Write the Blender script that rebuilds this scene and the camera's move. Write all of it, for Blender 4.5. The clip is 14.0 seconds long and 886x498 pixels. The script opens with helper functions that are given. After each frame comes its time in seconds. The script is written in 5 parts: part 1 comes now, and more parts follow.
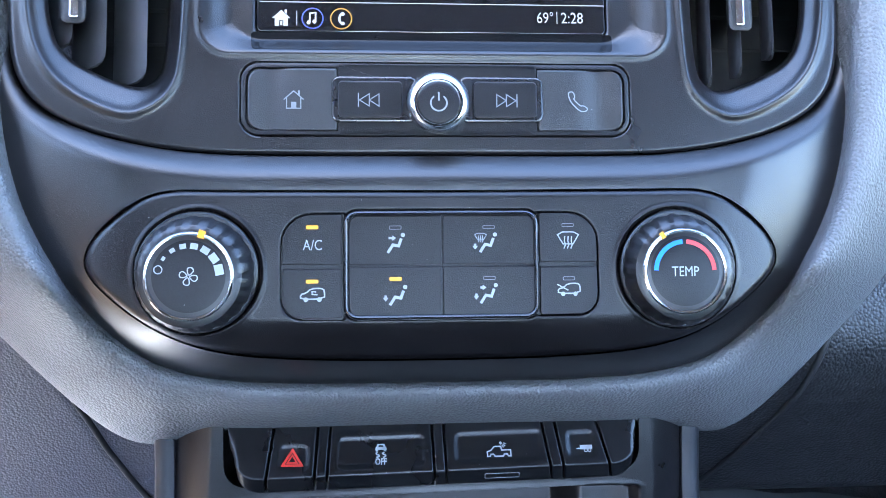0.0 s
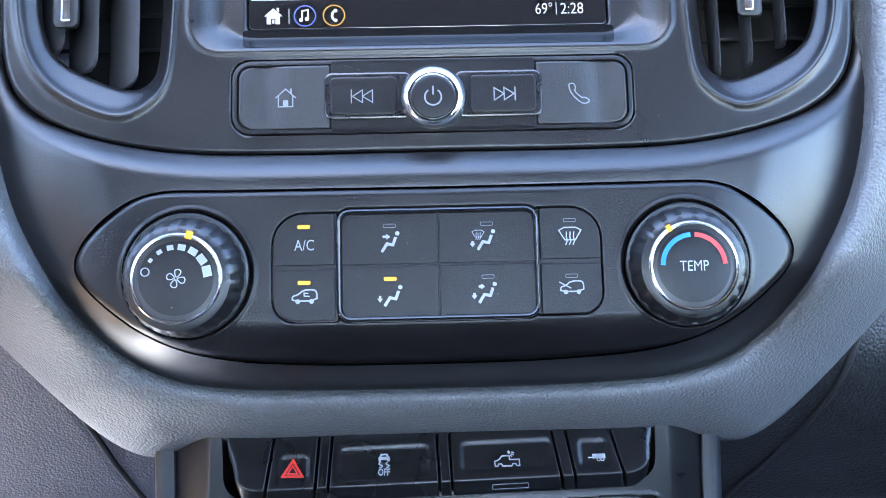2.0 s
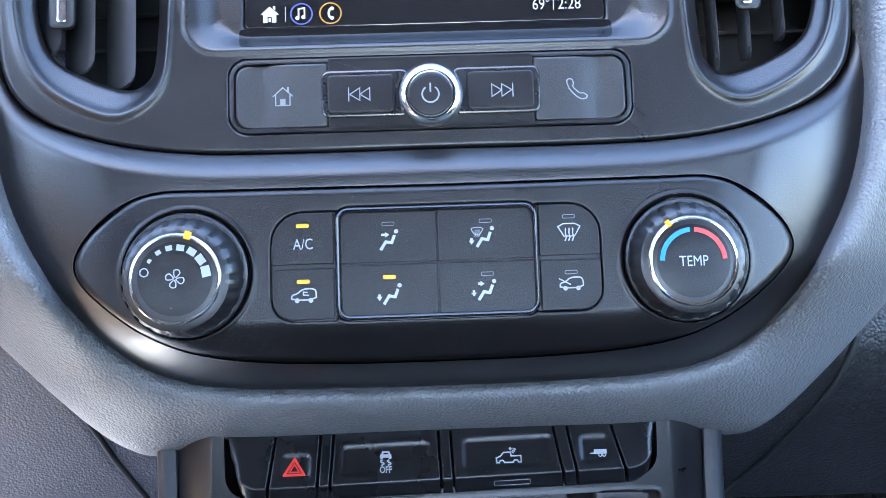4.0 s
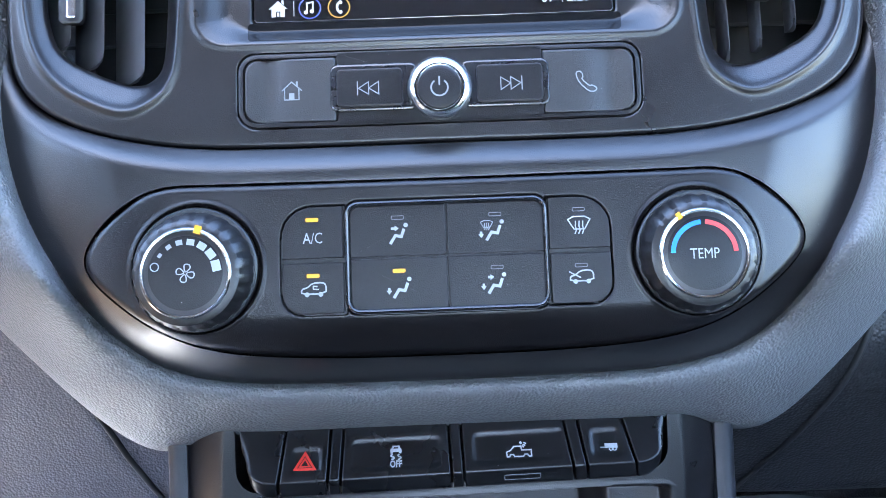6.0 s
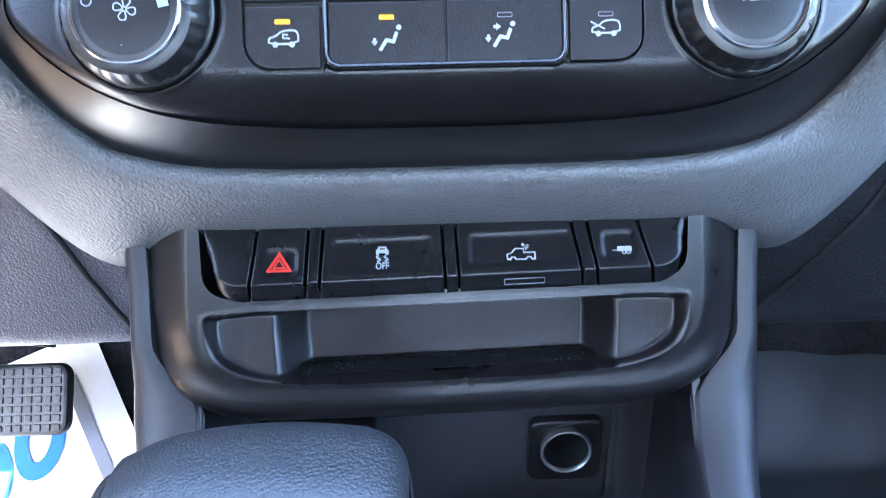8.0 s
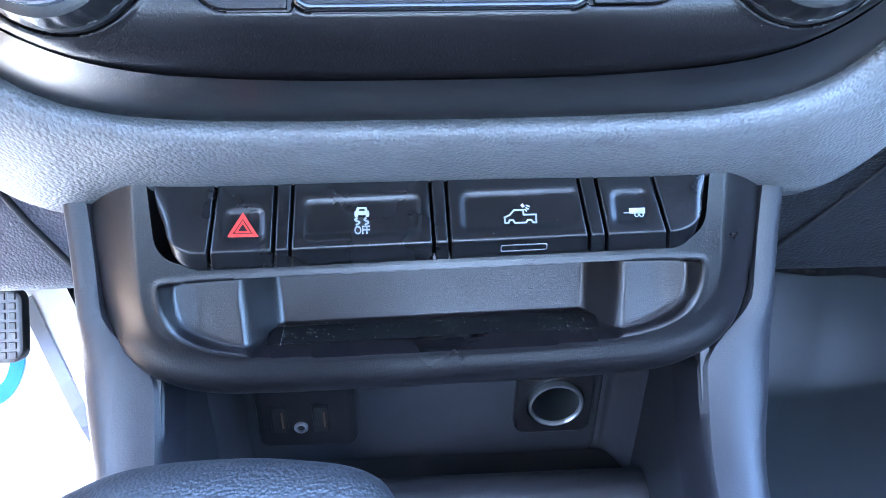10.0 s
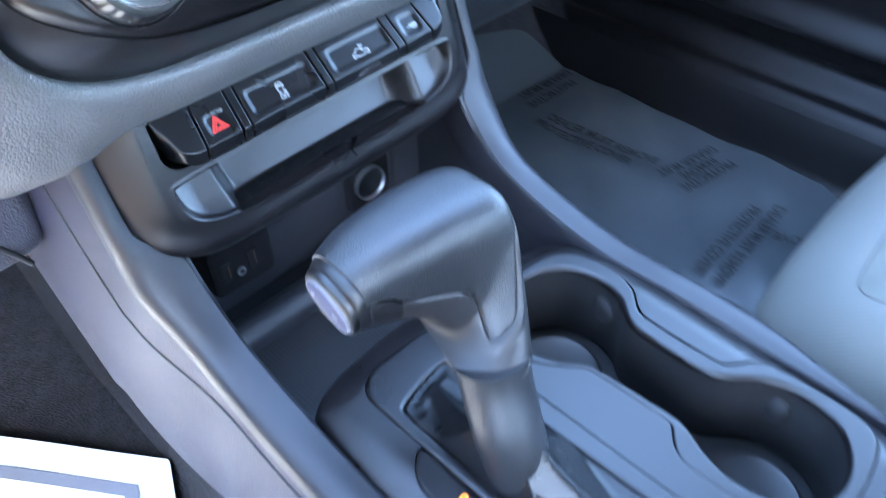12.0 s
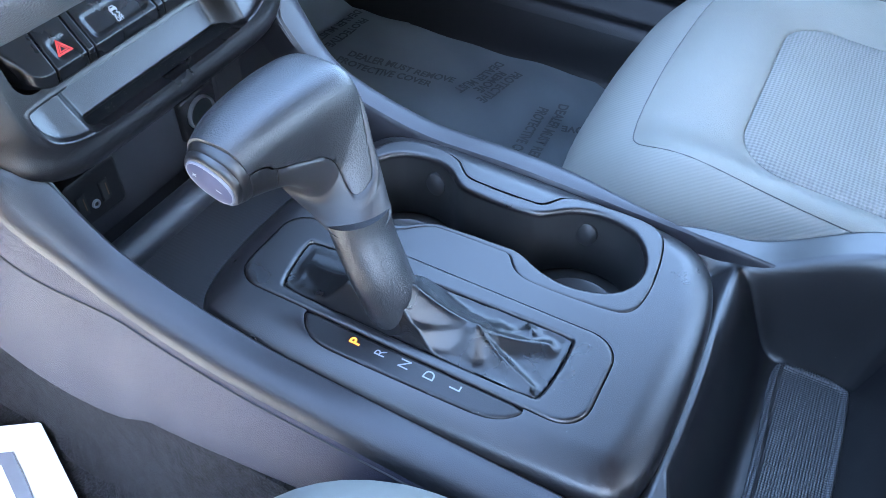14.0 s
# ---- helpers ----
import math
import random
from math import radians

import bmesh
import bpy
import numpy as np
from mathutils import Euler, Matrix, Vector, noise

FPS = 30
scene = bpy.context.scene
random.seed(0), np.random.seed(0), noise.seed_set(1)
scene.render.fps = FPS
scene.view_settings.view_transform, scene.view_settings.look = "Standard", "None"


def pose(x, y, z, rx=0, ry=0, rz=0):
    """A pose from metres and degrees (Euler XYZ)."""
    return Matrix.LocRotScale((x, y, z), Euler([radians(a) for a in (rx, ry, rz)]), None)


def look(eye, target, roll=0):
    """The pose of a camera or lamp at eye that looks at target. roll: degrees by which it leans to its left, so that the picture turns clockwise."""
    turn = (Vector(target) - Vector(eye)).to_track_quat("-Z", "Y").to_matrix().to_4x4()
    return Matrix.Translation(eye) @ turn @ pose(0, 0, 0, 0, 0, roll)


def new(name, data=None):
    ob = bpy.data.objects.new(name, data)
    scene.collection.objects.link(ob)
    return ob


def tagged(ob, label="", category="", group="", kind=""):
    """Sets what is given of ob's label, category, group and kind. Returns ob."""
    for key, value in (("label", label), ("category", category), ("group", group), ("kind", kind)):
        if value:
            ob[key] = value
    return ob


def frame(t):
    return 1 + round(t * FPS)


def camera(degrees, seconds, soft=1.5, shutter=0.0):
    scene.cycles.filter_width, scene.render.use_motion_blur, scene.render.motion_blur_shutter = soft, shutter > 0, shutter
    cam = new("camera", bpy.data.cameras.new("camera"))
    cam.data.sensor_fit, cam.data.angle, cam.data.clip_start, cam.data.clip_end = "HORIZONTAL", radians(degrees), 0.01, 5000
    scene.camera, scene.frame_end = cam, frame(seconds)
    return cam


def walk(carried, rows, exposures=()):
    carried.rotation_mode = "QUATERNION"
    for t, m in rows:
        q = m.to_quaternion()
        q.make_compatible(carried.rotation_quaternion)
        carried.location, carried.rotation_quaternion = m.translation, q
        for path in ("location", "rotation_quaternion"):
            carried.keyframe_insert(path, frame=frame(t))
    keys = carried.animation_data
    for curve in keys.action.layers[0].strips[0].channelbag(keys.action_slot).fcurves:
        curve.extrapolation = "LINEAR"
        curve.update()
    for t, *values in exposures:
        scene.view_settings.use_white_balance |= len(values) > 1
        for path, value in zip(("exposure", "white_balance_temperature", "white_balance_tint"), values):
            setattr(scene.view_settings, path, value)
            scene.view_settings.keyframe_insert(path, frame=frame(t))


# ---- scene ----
cam = camera(59.3, 14.0, soft=0.65, shutter=0.4)
PATH = [
    (0, (-0.0207, 0.0006, 0.7002), (0.0448, 0.9464, 0.3822), 0.84),
    (0.5, (-0.0113, 0.0015, 0.6940), (0.0273, 0.9537, 0.3908), -0.05),
    (1, (-0.0070, 0.0048, 0.6898), (0.0045, 0.9601, 0.3945), -0.55),
    (1.5, (-0.0064, 0.0072, 0.6892), (0.0077, 0.9640, 0.3987), -0.70),
    (2, (-0.0042, 0.0087, 0.6872), (0.0167, 0.9650, 0.3955), -0.96),
    (2.5, (-0.0039, 0.0092, 0.6864), (0.0148, 0.9647, 0.3920), -1.21),
    (3, (-0.0025, 0.0093, 0.6881), (0.0176, 0.9644, 0.3923), -1.48),
    (5.5, (-0.0037, 0.0096, 0.6875), (0.0073, 0.9633, 0.3868), -1.93),
    (6, (-0.0037, 0.0095, 0.6865), (0.0042, 0.9631, 0.3855), -2.01),
    (6.5, (-0.0035, 0.0093, 0.6864), (0.0046, 0.9627, 0.3846), -2.01),
    (7, (-0.0055, 0.0114, 0.6785), (-0.0023, 0.9567, 0.3525), -2.14),
    (7.2, (-0.0062, 0.0164, 0.6660), (-0.0041, 0.9510, 0.3104), -2.17),
    (7.5, (-0.0083, 0.0262, 0.6421), (0.0046, 0.9464, 0.2506), -1.70),
    (7.8, (-0.0093, 0.0340, 0.6286), (0.0136, 0.9443, 0.2153), -1.28),
    (8, (-0.0080, 0.0380, 0.6253), (0.0129, 0.9413, 0.1968), -1.07),
    (8.2, (-0.0079, 0.0407, 0.6215), (0.0148, 0.9414, 0.1876), -0.92),
    (10.5, (-0.0135, 0.0996, 0.6328), (0.0445, 0.9213, 0.0657), 0.62),
    (11, (-0.0129, 0.1045, 0.6302), (0.0613, 0.9283, 0.0682), 0.76),
    (11.2, (-0.0163, 0.0940, 0.6366), (0.1048, 0.9119, 0.0742), 0.54),
    (11.5, (-0.0738, 0.0437, 0.6897), (0.2073, 0.7845, 0.0795), 0.33),
    (11.8, (-0.1695, 0.0127, 0.7135), (0.2600, 0.6229, 0.0477), -1.74),
    (12, (-0.2284, -0.0043, 0.7169), (0.2749, 0.5196, 0.0298), -1.74),
    (12.2, (-0.2673, -0.0049, 0.7237), (0.2758, 0.4429, 0.0134), -0.35),
    (12.5, (-0.3027, -0.0237, 0.7410), (0.2568, 0.3613, 0.0071), -0.55),
    (13, (-0.3254, -0.0301, 0.7509), (0.2747, 0.3000, 0.0223), 0.65),
    (13.5, (-0.3165, -0.0410, 0.7313), (0.2993, 0.2890, 0.0159), 0.76),
    (14, (-0.3142, -0.0381, 0.7219), (0.3106, 0.2775, 0.0077), 2.06),
]
walk(cam, [(t, look(eye, target, roll)) for t, eye, target, roll in PATH], [(0.0, 4.7, 5700, 9), (1.5, 4.7, 5950, 9), (7.0, 4.75, 5950, 9), (8.0, 5.15, 5900, 9), (10.5, 5.75, 5400, 9), (11.5, 5.45, 5500, 8), (12.2, 5.45, 5900, 5), (12.9, 5.25, 6050, 5), (14.0, 5.35, 6050, 5)])

# ---- light: a bright sky outside the cabin's windows, one sun ----
world = bpy.data.worlds.new("sky")
scene.world = world
world.use_nodes = True
wn = world.node_tree.nodes
sky = wn.new("ShaderNodeTexSky")
sky.sky_type = "NISHITA"
sky.sun_disc = False
sky.sun_elevation = radians(50)
sky.sun_rotation = radians(202)
sky.ozone_density = 0.4
world.node_tree.links.new(sky.outputs[0], wn["Background"].inputs[0])
wn["Background"].inputs[1].default_value = 0.15
sun = new("sun", bpy.data.lights.new("sun", "SUN"))
sun.data.energy, sun.data.angle, sun.data.color = 3.2, radians(0.5), (1.0, 0.94, 0.85)
sun.matrix_world = look((-2.4, -5.95, 7.66), (0, 0, 0))

# ---- materials ----
def material(name, color, rough=0.5, metal=0.0, grain=0.0, scale=900.0, vary=0.15, stain=25.0, cells=False, coat=0.0, spec=0.5, specks=0.0, contrast=1.0):
    """A procedural surface: base colour with fine and broad variation, roughness variation and a fine relief."""
    m = bpy.data.materials.new(name)
    m.use_nodes = True
    n, l = m.node_tree.nodes, m.node_tree.links
    b = n["Principled BSDF"]
    b.inputs["Metallic"].default_value = metal
    b.inputs["Coat Weight"].default_value = coat
    b.inputs["Coat Roughness"].default_value = 0.08
    b.inputs["Specular IOR Level"].default_value = spec
    co = n.new("ShaderNodeTexCoord")
    broad = n.new("ShaderNodeTexNoise")
    broad.inputs["Scale"].default_value, broad.inputs["Detail"].default_value = stain, 5.0
    l.new(co.outputs["Object"], broad.inputs["Vector"])
    fine = n.new("ShaderNodeTexNoise")
    fine.inputs["Scale"].default_value, fine.inputs["Detail"].default_value = scale, 2.0
    l.new(co.outputs["Object"], fine.inputs["Vector"])
    mix = n.new("ShaderNodeMix")
    mix.data_type = "RGBA"
    mix.inputs[6].default_value = (*[c * (1 - vary) for c in color], 1)
    mix.inputs[7].default_value = (*[c * (1 + vary) for c in color], 1)
    add = n.new("ShaderNodeMath")
    add.operation = "ADD"
    half = n.new("ShaderNodeMath")
    half.operation = "MULTIPLY"
    half.inputs[1].default_value = 0.5
    l.new(broad.outputs["Fac"], add.inputs[0])
    l.new(fine.outputs["Fac"], add.inputs[1])
    l.new(add.outputs[0], half.inputs[0])
    crisp = n.new("ShaderNodeMapRange")
    crisp.inputs["From Min"].default_value, crisp.inputs["From Max"].default_value = 0.5 - 0.5 / contrast, 0.5 + 0.5 / contrast
    l.new(half.outputs[0], crisp.inputs["Value"])
    l.new(crisp.outputs[0], mix.inputs[0])
    shade = mix.outputs[2]
    if specks:
        dust = n.new("ShaderNodeTexVoronoi")
        dust.inputs["Scale"].default_value = 330.0
        l.new(co.outputs["Object"], dust.inputs["Vector"])
        near = n.new("ShaderNodeMath")
        near.operation = "LESS_THAN"
        near.inputs[1].default_value = 0.065
        l.new(dust.outputs["Distance"], near.inputs[0])
        pick = n.new("ShaderNodeSeparateColor")
        l.new(dust.outputs["Color"], pick.inputs[0])
        few = n.new("ShaderNodeMath")
        few.operation = "LESS_THAN"
        few.inputs[1].default_value = specks
        l.new(pick.outputs[0], few.inputs[0])
        both = n.new("ShaderNodeMath")
        both.operation = "MULTIPLY"
        l.new(near.outputs[0], both.inputs[0])
        l.new(few.outputs[0], both.inputs[1])
        over = n.new("ShaderNodeMix")
        over.data_type = "RGBA"
        over.inputs[7].default_value = (0.16, 0.16, 0.155, 1)
        l.new(both.outputs[0], over.inputs[0])
        l.new(shade, over.inputs[6])
        shade = over.outputs[2]
    l.new(shade, b.inputs["Base Color"])
    r = n.new("ShaderNodeMapRange")
    r.inputs["To Min"].default_value, r.inputs["To Max"].default_value = max(rough - 0.07, 0.02), min(rough + 0.09, 1)
    l.new(broad.outputs["Fac"], r.inputs["Value"])
    l.new(r.outputs[0], b.inputs["Roughness"])
    if grain:
        bump = n.new("ShaderNodeBump")
        bump.inputs["Strength"].default_value, bump.inputs["Distance"].default_value = 1.0, grain
        if cells:
            cell = n.new("ShaderNodeTexVoronoi")
            cell.feature = "F1"
            cell.inputs["Scale"].default_value = scale
            warp = n.new("ShaderNodeMixRGB")
            warp.blend_type = "ADD"
            warp.inputs[0].default_value = 0.0007
            l.new(co.outputs["Object"], warp.inputs[1])
            wob = n.new("ShaderNodeTexNoise")
            wob.inputs["Scale"].default_value = scale * 0.6
            l.new(co.outputs["Object"], wob.inputs["Vector"])
            l.new(wob.outputs["Color"], warp.inputs[2])
            l.new(warp.outputs[0], cell.inputs["Vector"])
            inv = n.new("ShaderNodeMath")
            inv.operation = "MULTIPLY"
            inv.inputs[1].default_value = -1.0
            l.new(cell.outputs["Distance"], inv.inputs[0])
            l.new(inv.outputs[0], bump.inputs["Height"])
        else:
            l.new(fine.outputs["Fac"], bump.inputs["Height"])
        l.new(bump.outputs[0], b.inputs["Normal"])
    return m


def glow(name, color, strength):
    m = material(name, [c * 0.05 for c in color], 0.4, vary=0.03)
    b = m.node_tree.nodes["Principled BSDF"]
    b.inputs["Emission Color"].default_value = (*color, 1)
    b.inputs["Emission Strength"].default_value = strength
    return m


SATIN = material("satin_black_plastic", (0.0055, 0.0050, 0.0056), 0.35, spec=0.54, grain=0.00008, scale=2000, vary=0.3, specks=0.06, contrast=2.0)
FACIA = material("matte_black_plastic", (0.0064, 0.0055, 0.0061), 0.29, spec=0.46, grain=0.00011, scale=1800, vary=0.35, specks=0.08, contrast=2.0)
PANEL = material("matte_black_panel_plastic", (0.0060, 0.0052, 0.0058), 0.31, spec=0.34, grain=0.00011, scale=1800, vary=0.35, specks=0.08, contrast=2.0)
KEY = material("soft_black_key_plastic", (0.0062, 0.0056, 0.0063), 0.34, spec=0.28, grain=0.00012, scale=1900, vary=0.3, specks=0.05, contrast=2.0)
# KEY made lighter, for dust and for sky light on the tilted keys.
PAD = material("dusty_lightened_key_plastic", (0.0085, 0.008, 0.0088), 0.42, spec=0.5, grain=0.00012, scale=1900, vary=0.35, specks=0.08, contrast=2.0)
DARK = material("dark_recess_plastic", (0.008, 0.008, 0.0085), 0.6, grain=0.00003, scale=2000)
LEATHER = material("grey_grained_vinyl", (0.088, 0.088, 0.090), 0.52, grain=0.0005, scale=680, vary=0.1, cells=True)
BLACK_GRAIN = material("black_grained_vinyl", (0.0115, 0.0115, 0.0125), 0.42, spec=0.36, grain=0.0005, scale=560, vary=0.1, cells=True)
KNEE = material("grey_hard_plastic", (0.024, 0.0225, 0.036), 0.46, spec=0.28, grain=0.00022, scale=900, vary=0.06, cells=True)
TRIM = material("smooth_dark_grey_plastic", (0.016, 0.0148, 0.0155), 0.40, spec=0.45, grain=0.00006, scale=1600, vary=0.2)
RAIL_SKIN = material("dull_black_rail_plastic", (0.0115, 0.0110, 0.0140), 0.42, spec=0.42, grain=0.0001, scale=1500, vary=0.2)
KNEE_PAD = material("grey_grained_plastic", (0.050, 0.048, 0.058), 0.40, grain=0.00042, scale=680, vary=0.06, cells=True)
CHROME = material("chrome", (0.62, 0.63, 0.65), 0.16, metal=1.0, vary=0.03)
RUBBER = material("black_rubber", (0.012, 0.012, 0.013), 0.42, grain=0.00003, scale=1800)
WHITE = material("white_print", (0.25, 0.26, 0.27), 0.5, vary=0.04)
SOFTWHITE = material("soft_white_print", (0.16, 0.165, 0.175), 0.5, vary=0.04)
GLOSSKEY = material("glossy_black_switch", (0.0042, 0.0043, 0.005), 0.27, grain=0.00005, scale=2200, vary=0.2, stain=25, specks=0.10, spec=0.34)
GREYPRINT = material("grey_print", (0.13, 0.13, 0.14), 0.5, vary=0.04)
RED = material("red_print", (0.46, 0.02, 0.012), 0.45, vary=0.06)
BLUE = material("blue_print", (0.012, 0.16, 0.60), 0.45, vary=0.06)
REDARC = material("red_arc_print", (0.50, 0.03, 0.03), 0.45, vary=0.06)
AMBER = glow("amber_lamp", (1.0, 0.54, 0.01), 0.057)
LAMP_ORANGE = glow("orange_lamp", (1.0, 0.30, 0.03), 0.10)
STRIP = material("dark_glossy_strip", (0.004, 0.004, 0.0045), 0.24, spec=0.16, vary=0.2)
GLASS = material("black_screen_glass", (0.006, 0.006, 0.007), 0.12, vary=0.2, coat=0.4)
UI_WHITE = glow("screen_white", (0.85, 0.9, 1.0), 0.037)
UI_BLUE = glow("screen_blue", (0.10, 0.18, 1.0), 0.024)
UI_AMBER = glow("screen_amber", (1.0, 0.50, 0.01), 0.027)
CARPET = material("charcoal_carpet", (0.013, 0.013, 0.0165), 0.95, grain=0.003, scale=520, vary=0.85, stain=90, contrast=4.0)
SEAT = material("grey_seat_vinyl", (0.118, 0.116, 0.098), 0.58, grain=0.00014, scale=800, vary=0.05, cells=True)
BOOT = material("black_boot_leather", (0.006, 0.006, 0.0068), 0.27, spec=0.34, grain=0.00007, scale=1300, vary=0.15, cells=True)
KNOBSKIN = material("black_knob_leather", (0.016, 0.0162, 0.0175), 0.36, grain=0.00016, scale=1050, vary=0.15, cells=True)
PAPER = material("white_paper", (0.8, 0.81, 0.83), 0.8, grain=0.00008, scale=300, vary=0.03)
PAPERGREY = material("grey_paper_print", (0.2, 0.21, 0.25), 0.8, vary=0.05)
PAPERBLUE = material("blue_paper_print", (0.03, 0.16, 0.6), 0.8, vary=0.05)
FILM = material("clear_blue_film", (0.036, 0.043, 0.048), 0.36, grain=0.0004, scale=30, vary=0.15, stain=14)
INK = material("dark_film_print", (0.005, 0.006, 0.008), 0.7, vary=0.1)
METAL = material("brushed_steel", (0.6, 0.62, 0.64), 0.3, metal=1.0, vary=0.08)
# Ground out of view, tinted to bounce warm light.
CONCRETE = material("outdoor_concrete", (0.27, 0.185, 0.12), 0.9, grain=0.002, scale=40, vary=0.15, stain=2)
# For the added outside wall; pale tan so that it throws back warm light.
BOUNCE_WALL = material("tan_bounce_wall", (0.62, 0.45, 0.31), 0.9, grain=0.004, scale=60, vary=0.12, stain=1.5)
# For the unseen ceiling, kept dark to hold back bounced light.
CEILING_CLOTH = material("dark_headliner_cloth", (0.06, 0.059, 0.056), 0.95, grain=0.0003, scale=500)
HEADLINER = material("headliner_cloth", (0.07, 0.07, 0.07), 0.95, grain=0.0003, scale=500)




def woven(name, light, dark, pitch, depth, rough):
    """A surface of small raised diamonds."""
    m = material(name, light, rough, vary=0.1)
    n, l = m.node_tree.nodes, m.node_tree.links
    b = n["Principled BSDF"]
    base = b.inputs["Base Color"].links[0].from_socket
    co = n.new("ShaderNodeTexCoord")
    xyz = n.new("ShaderNodeSeparateXYZ")
    l.new(co.outputs["Object"], xyz.inputs[0])
    waves = []
    for sign in ("ADD", "SUBTRACT"):
        mixd = n.new("ShaderNodeMath")
        mixd.operation = sign
        l.new(xyz.outputs[0], mixd.inputs[0])
        l.new(xyz.outputs[1], mixd.inputs[1])
        big = n.new("ShaderNodeMath")
        big.operation = "MULTIPLY"
        big.inputs[1].default_value = 2 * math.pi / pitch
        l.new(mixd.outputs[0], big.inputs[0])
        wave = n.new("ShaderNodeMath")
        wave.operation = "SINE"
        l.new(big.outputs[0], wave.inputs[0])
        waves.append(wave)
    prod = n.new("ShaderNodeMath")
    prod.operation = "MULTIPLY"
    l.new(waves[0].outputs[0], prod.inputs[0])
    l.new(waves[1].outputs[0], prod.inputs[1])
    to = n.new("ShaderNodeMapRange")
    to.inputs["From Min"].default_value, to.inputs["From Max"].default_value = -0.8, 0.6
    l.new(prod.outputs[0], to.inputs["Value"])
    mix = n.new("ShaderNodeMix")
    mix.data_type = "RGBA"
    mix.inputs[6].default_value = (*dark, 1)
    l.new(base, mix.inputs[7])
    l.new(to.outputs[0], mix.inputs[0])
    l.new(mix.outputs[2], b.inputs["Base Color"])
    bump = n.new("ShaderNodeBump")
    bump.inputs["Distance"].default_value = depth
    l.new(to.outputs[0], bump.inputs["Height"])
    l.new(bump.outputs[0], b.inputs["Normal"])
    return m


def ribbed(name, color, pitch, depth, rough):
    """A cloth of fine slanting ribs."""
    m = material(name, color, rough, vary=0.08)
    n, l = m.node_tree.nodes, m.node_tree.links
    co = n.new("ShaderNodeTexCoord")
    wave = n.new("ShaderNodeTexWave")
    wave.bands_direction = "DIAGONAL"
    wave.inputs["Scale"].default_value = 0.181 / pitch
    wave.inputs["Distortion"].default_value = 0.25
    l.new(co.outputs["Object"], wave.inputs["Vector"])
    bump = n.new("ShaderNodeBump")
    bump.inputs["Distance"].default_value = depth
    l.new(wave.outputs["Fac"], bump.inputs["Height"])
    l.new(bump.outputs[0], n["Principled BSDF"].inputs["Normal"])
    return m


RIBCLOTH = ribbed("grey_ribbed_seat_cloth", (0.114, 0.113, 0.100), 0.0015, 0.00012, 0.75)
CLOTH = woven("grey_woven_seat_cloth", (0.142, 0.14, 0.128), (0.092, 0.091, 0.084), 0.0078, 0.0006, 0.9)
MATTING = woven("dark_ribbed_matting", (0.020, 0.020, 0.022), (0.006, 0.006, 0.007), 0.0036, 0.0004, 0.45)
# METAL darkened: the barrel's inner shade is put into the colour.
STEEL_DARK = material("dull_steel", (0.20, 0.205, 0.21), 0.42, metal=1.0, vary=0.1)
# Dusty vanes; the tone is also raised for light missing in the duct.
VANE = material("dusty_lightened_black_plastic", (0.048, 0.048, 0.052), 0.42, grain=0.0001, scale=1500, vary=0.3, stain=60)
# Lighter than SATIN: the rims' highlights are partly put into the colour.
EDGE = material("light_satin_edge", (0.014, 0.0142, 0.016), 0.20, vary=0.3, stain=120)
DOORPLASTIC = material("dark_door_plastic", (0.005, 0.0046, 0.005), 0.42, grain=0.0001, scale=900, vary=0.2, cells=True, spec=0.2)
PEDALGREY = material("grey_pedal_rubber", (0.05, 0.05, 0.05), 0.6, vary=0.2)
TRAY_BLACK = material("matte_black_tray_sheet", (0.004, 0.004, 0.0042), 0.9, grain=0.00008, scale=1500, vary=0.3, spec=0.1)
# FACIA made lighter: light missing in the pocket is put into the colour.
POCKET = material("matte_black_pocket_plastic", (0.015, 0.0152, 0.018), 0.45, grain=0.00011, scale=1500, vary=0.3, specks=0.05, contrast=2.0)
COPPER = material("dull_copper_contact", (0.12, 0.066, 0.033), 0.5, vary=0.2)
DUST = material("pale_dust", (0.26, 0.25, 0.23), 0.9, vary=0.2)


# ---- building helpers ----
def link(name, verts, faces, mat, parent=None, label="", sharp=38):
    me = bpy.data.meshes.new(name)
    me.from_pydata([tuple(v) for v in verts], [], [tuple(f) for f in faces])
    me.materials.append(mat)
    me.polygons.foreach_set("use_smooth", [True] * len(me.polygons))
    me.set_sharp_from_angle(angle=radians(sharp))
    me.update()
    ob = new(name, me)
    if parent is not None:
        ob.parent = parent
    if label:
        ob["label"] = label
    return ob


def thing(name, label, category, group="", kind=""):
    return tagged(new(name), label, category, group, kind)


def smooth_loop(points, rounds=3):
    """A closed outline rounded by corner cutting."""
    p = np.array(points, float)
    for _ in range(rounds):
        q = np.roll(p, -1, 0)
        p = np.stack([0.75 * p + 0.25 * q, 0.25 * p + 0.75 * q], 1).reshape(-1, 2)
    return p


def smooth_line(points, rounds=3):
    p = np.array(points, float)
    for _ in range(rounds):
        q = np.stack([0.75 * p[:-1] + 0.25 * p[1:], 0.25 * p[:-1] + 0.75 * p[1:]], 1).reshape(-1, p.shape[1])
        p = np.vstack([p[:1], q, p[-1:]])
    return p


def mirrored(half, rounds=3):
    """A closed outline from its right half, given from the bottom upwards in millimetres."""
    h = np.array(half, float) / 1000
    left = h[::-1] * (-1, 1)
    return smooth_loop(np.vstack([h, left[:-1] if abs(h[0, 0]) < 1e-9 else left]), rounds)


def rounded(x0, y0, x1, y1, r, n=6):
    """A rectangle with round corners; r is one radius, or four from the lower left, counter-clockwise."""
    rs = r if isinstance(r, (tuple, list)) else (r,) * 4
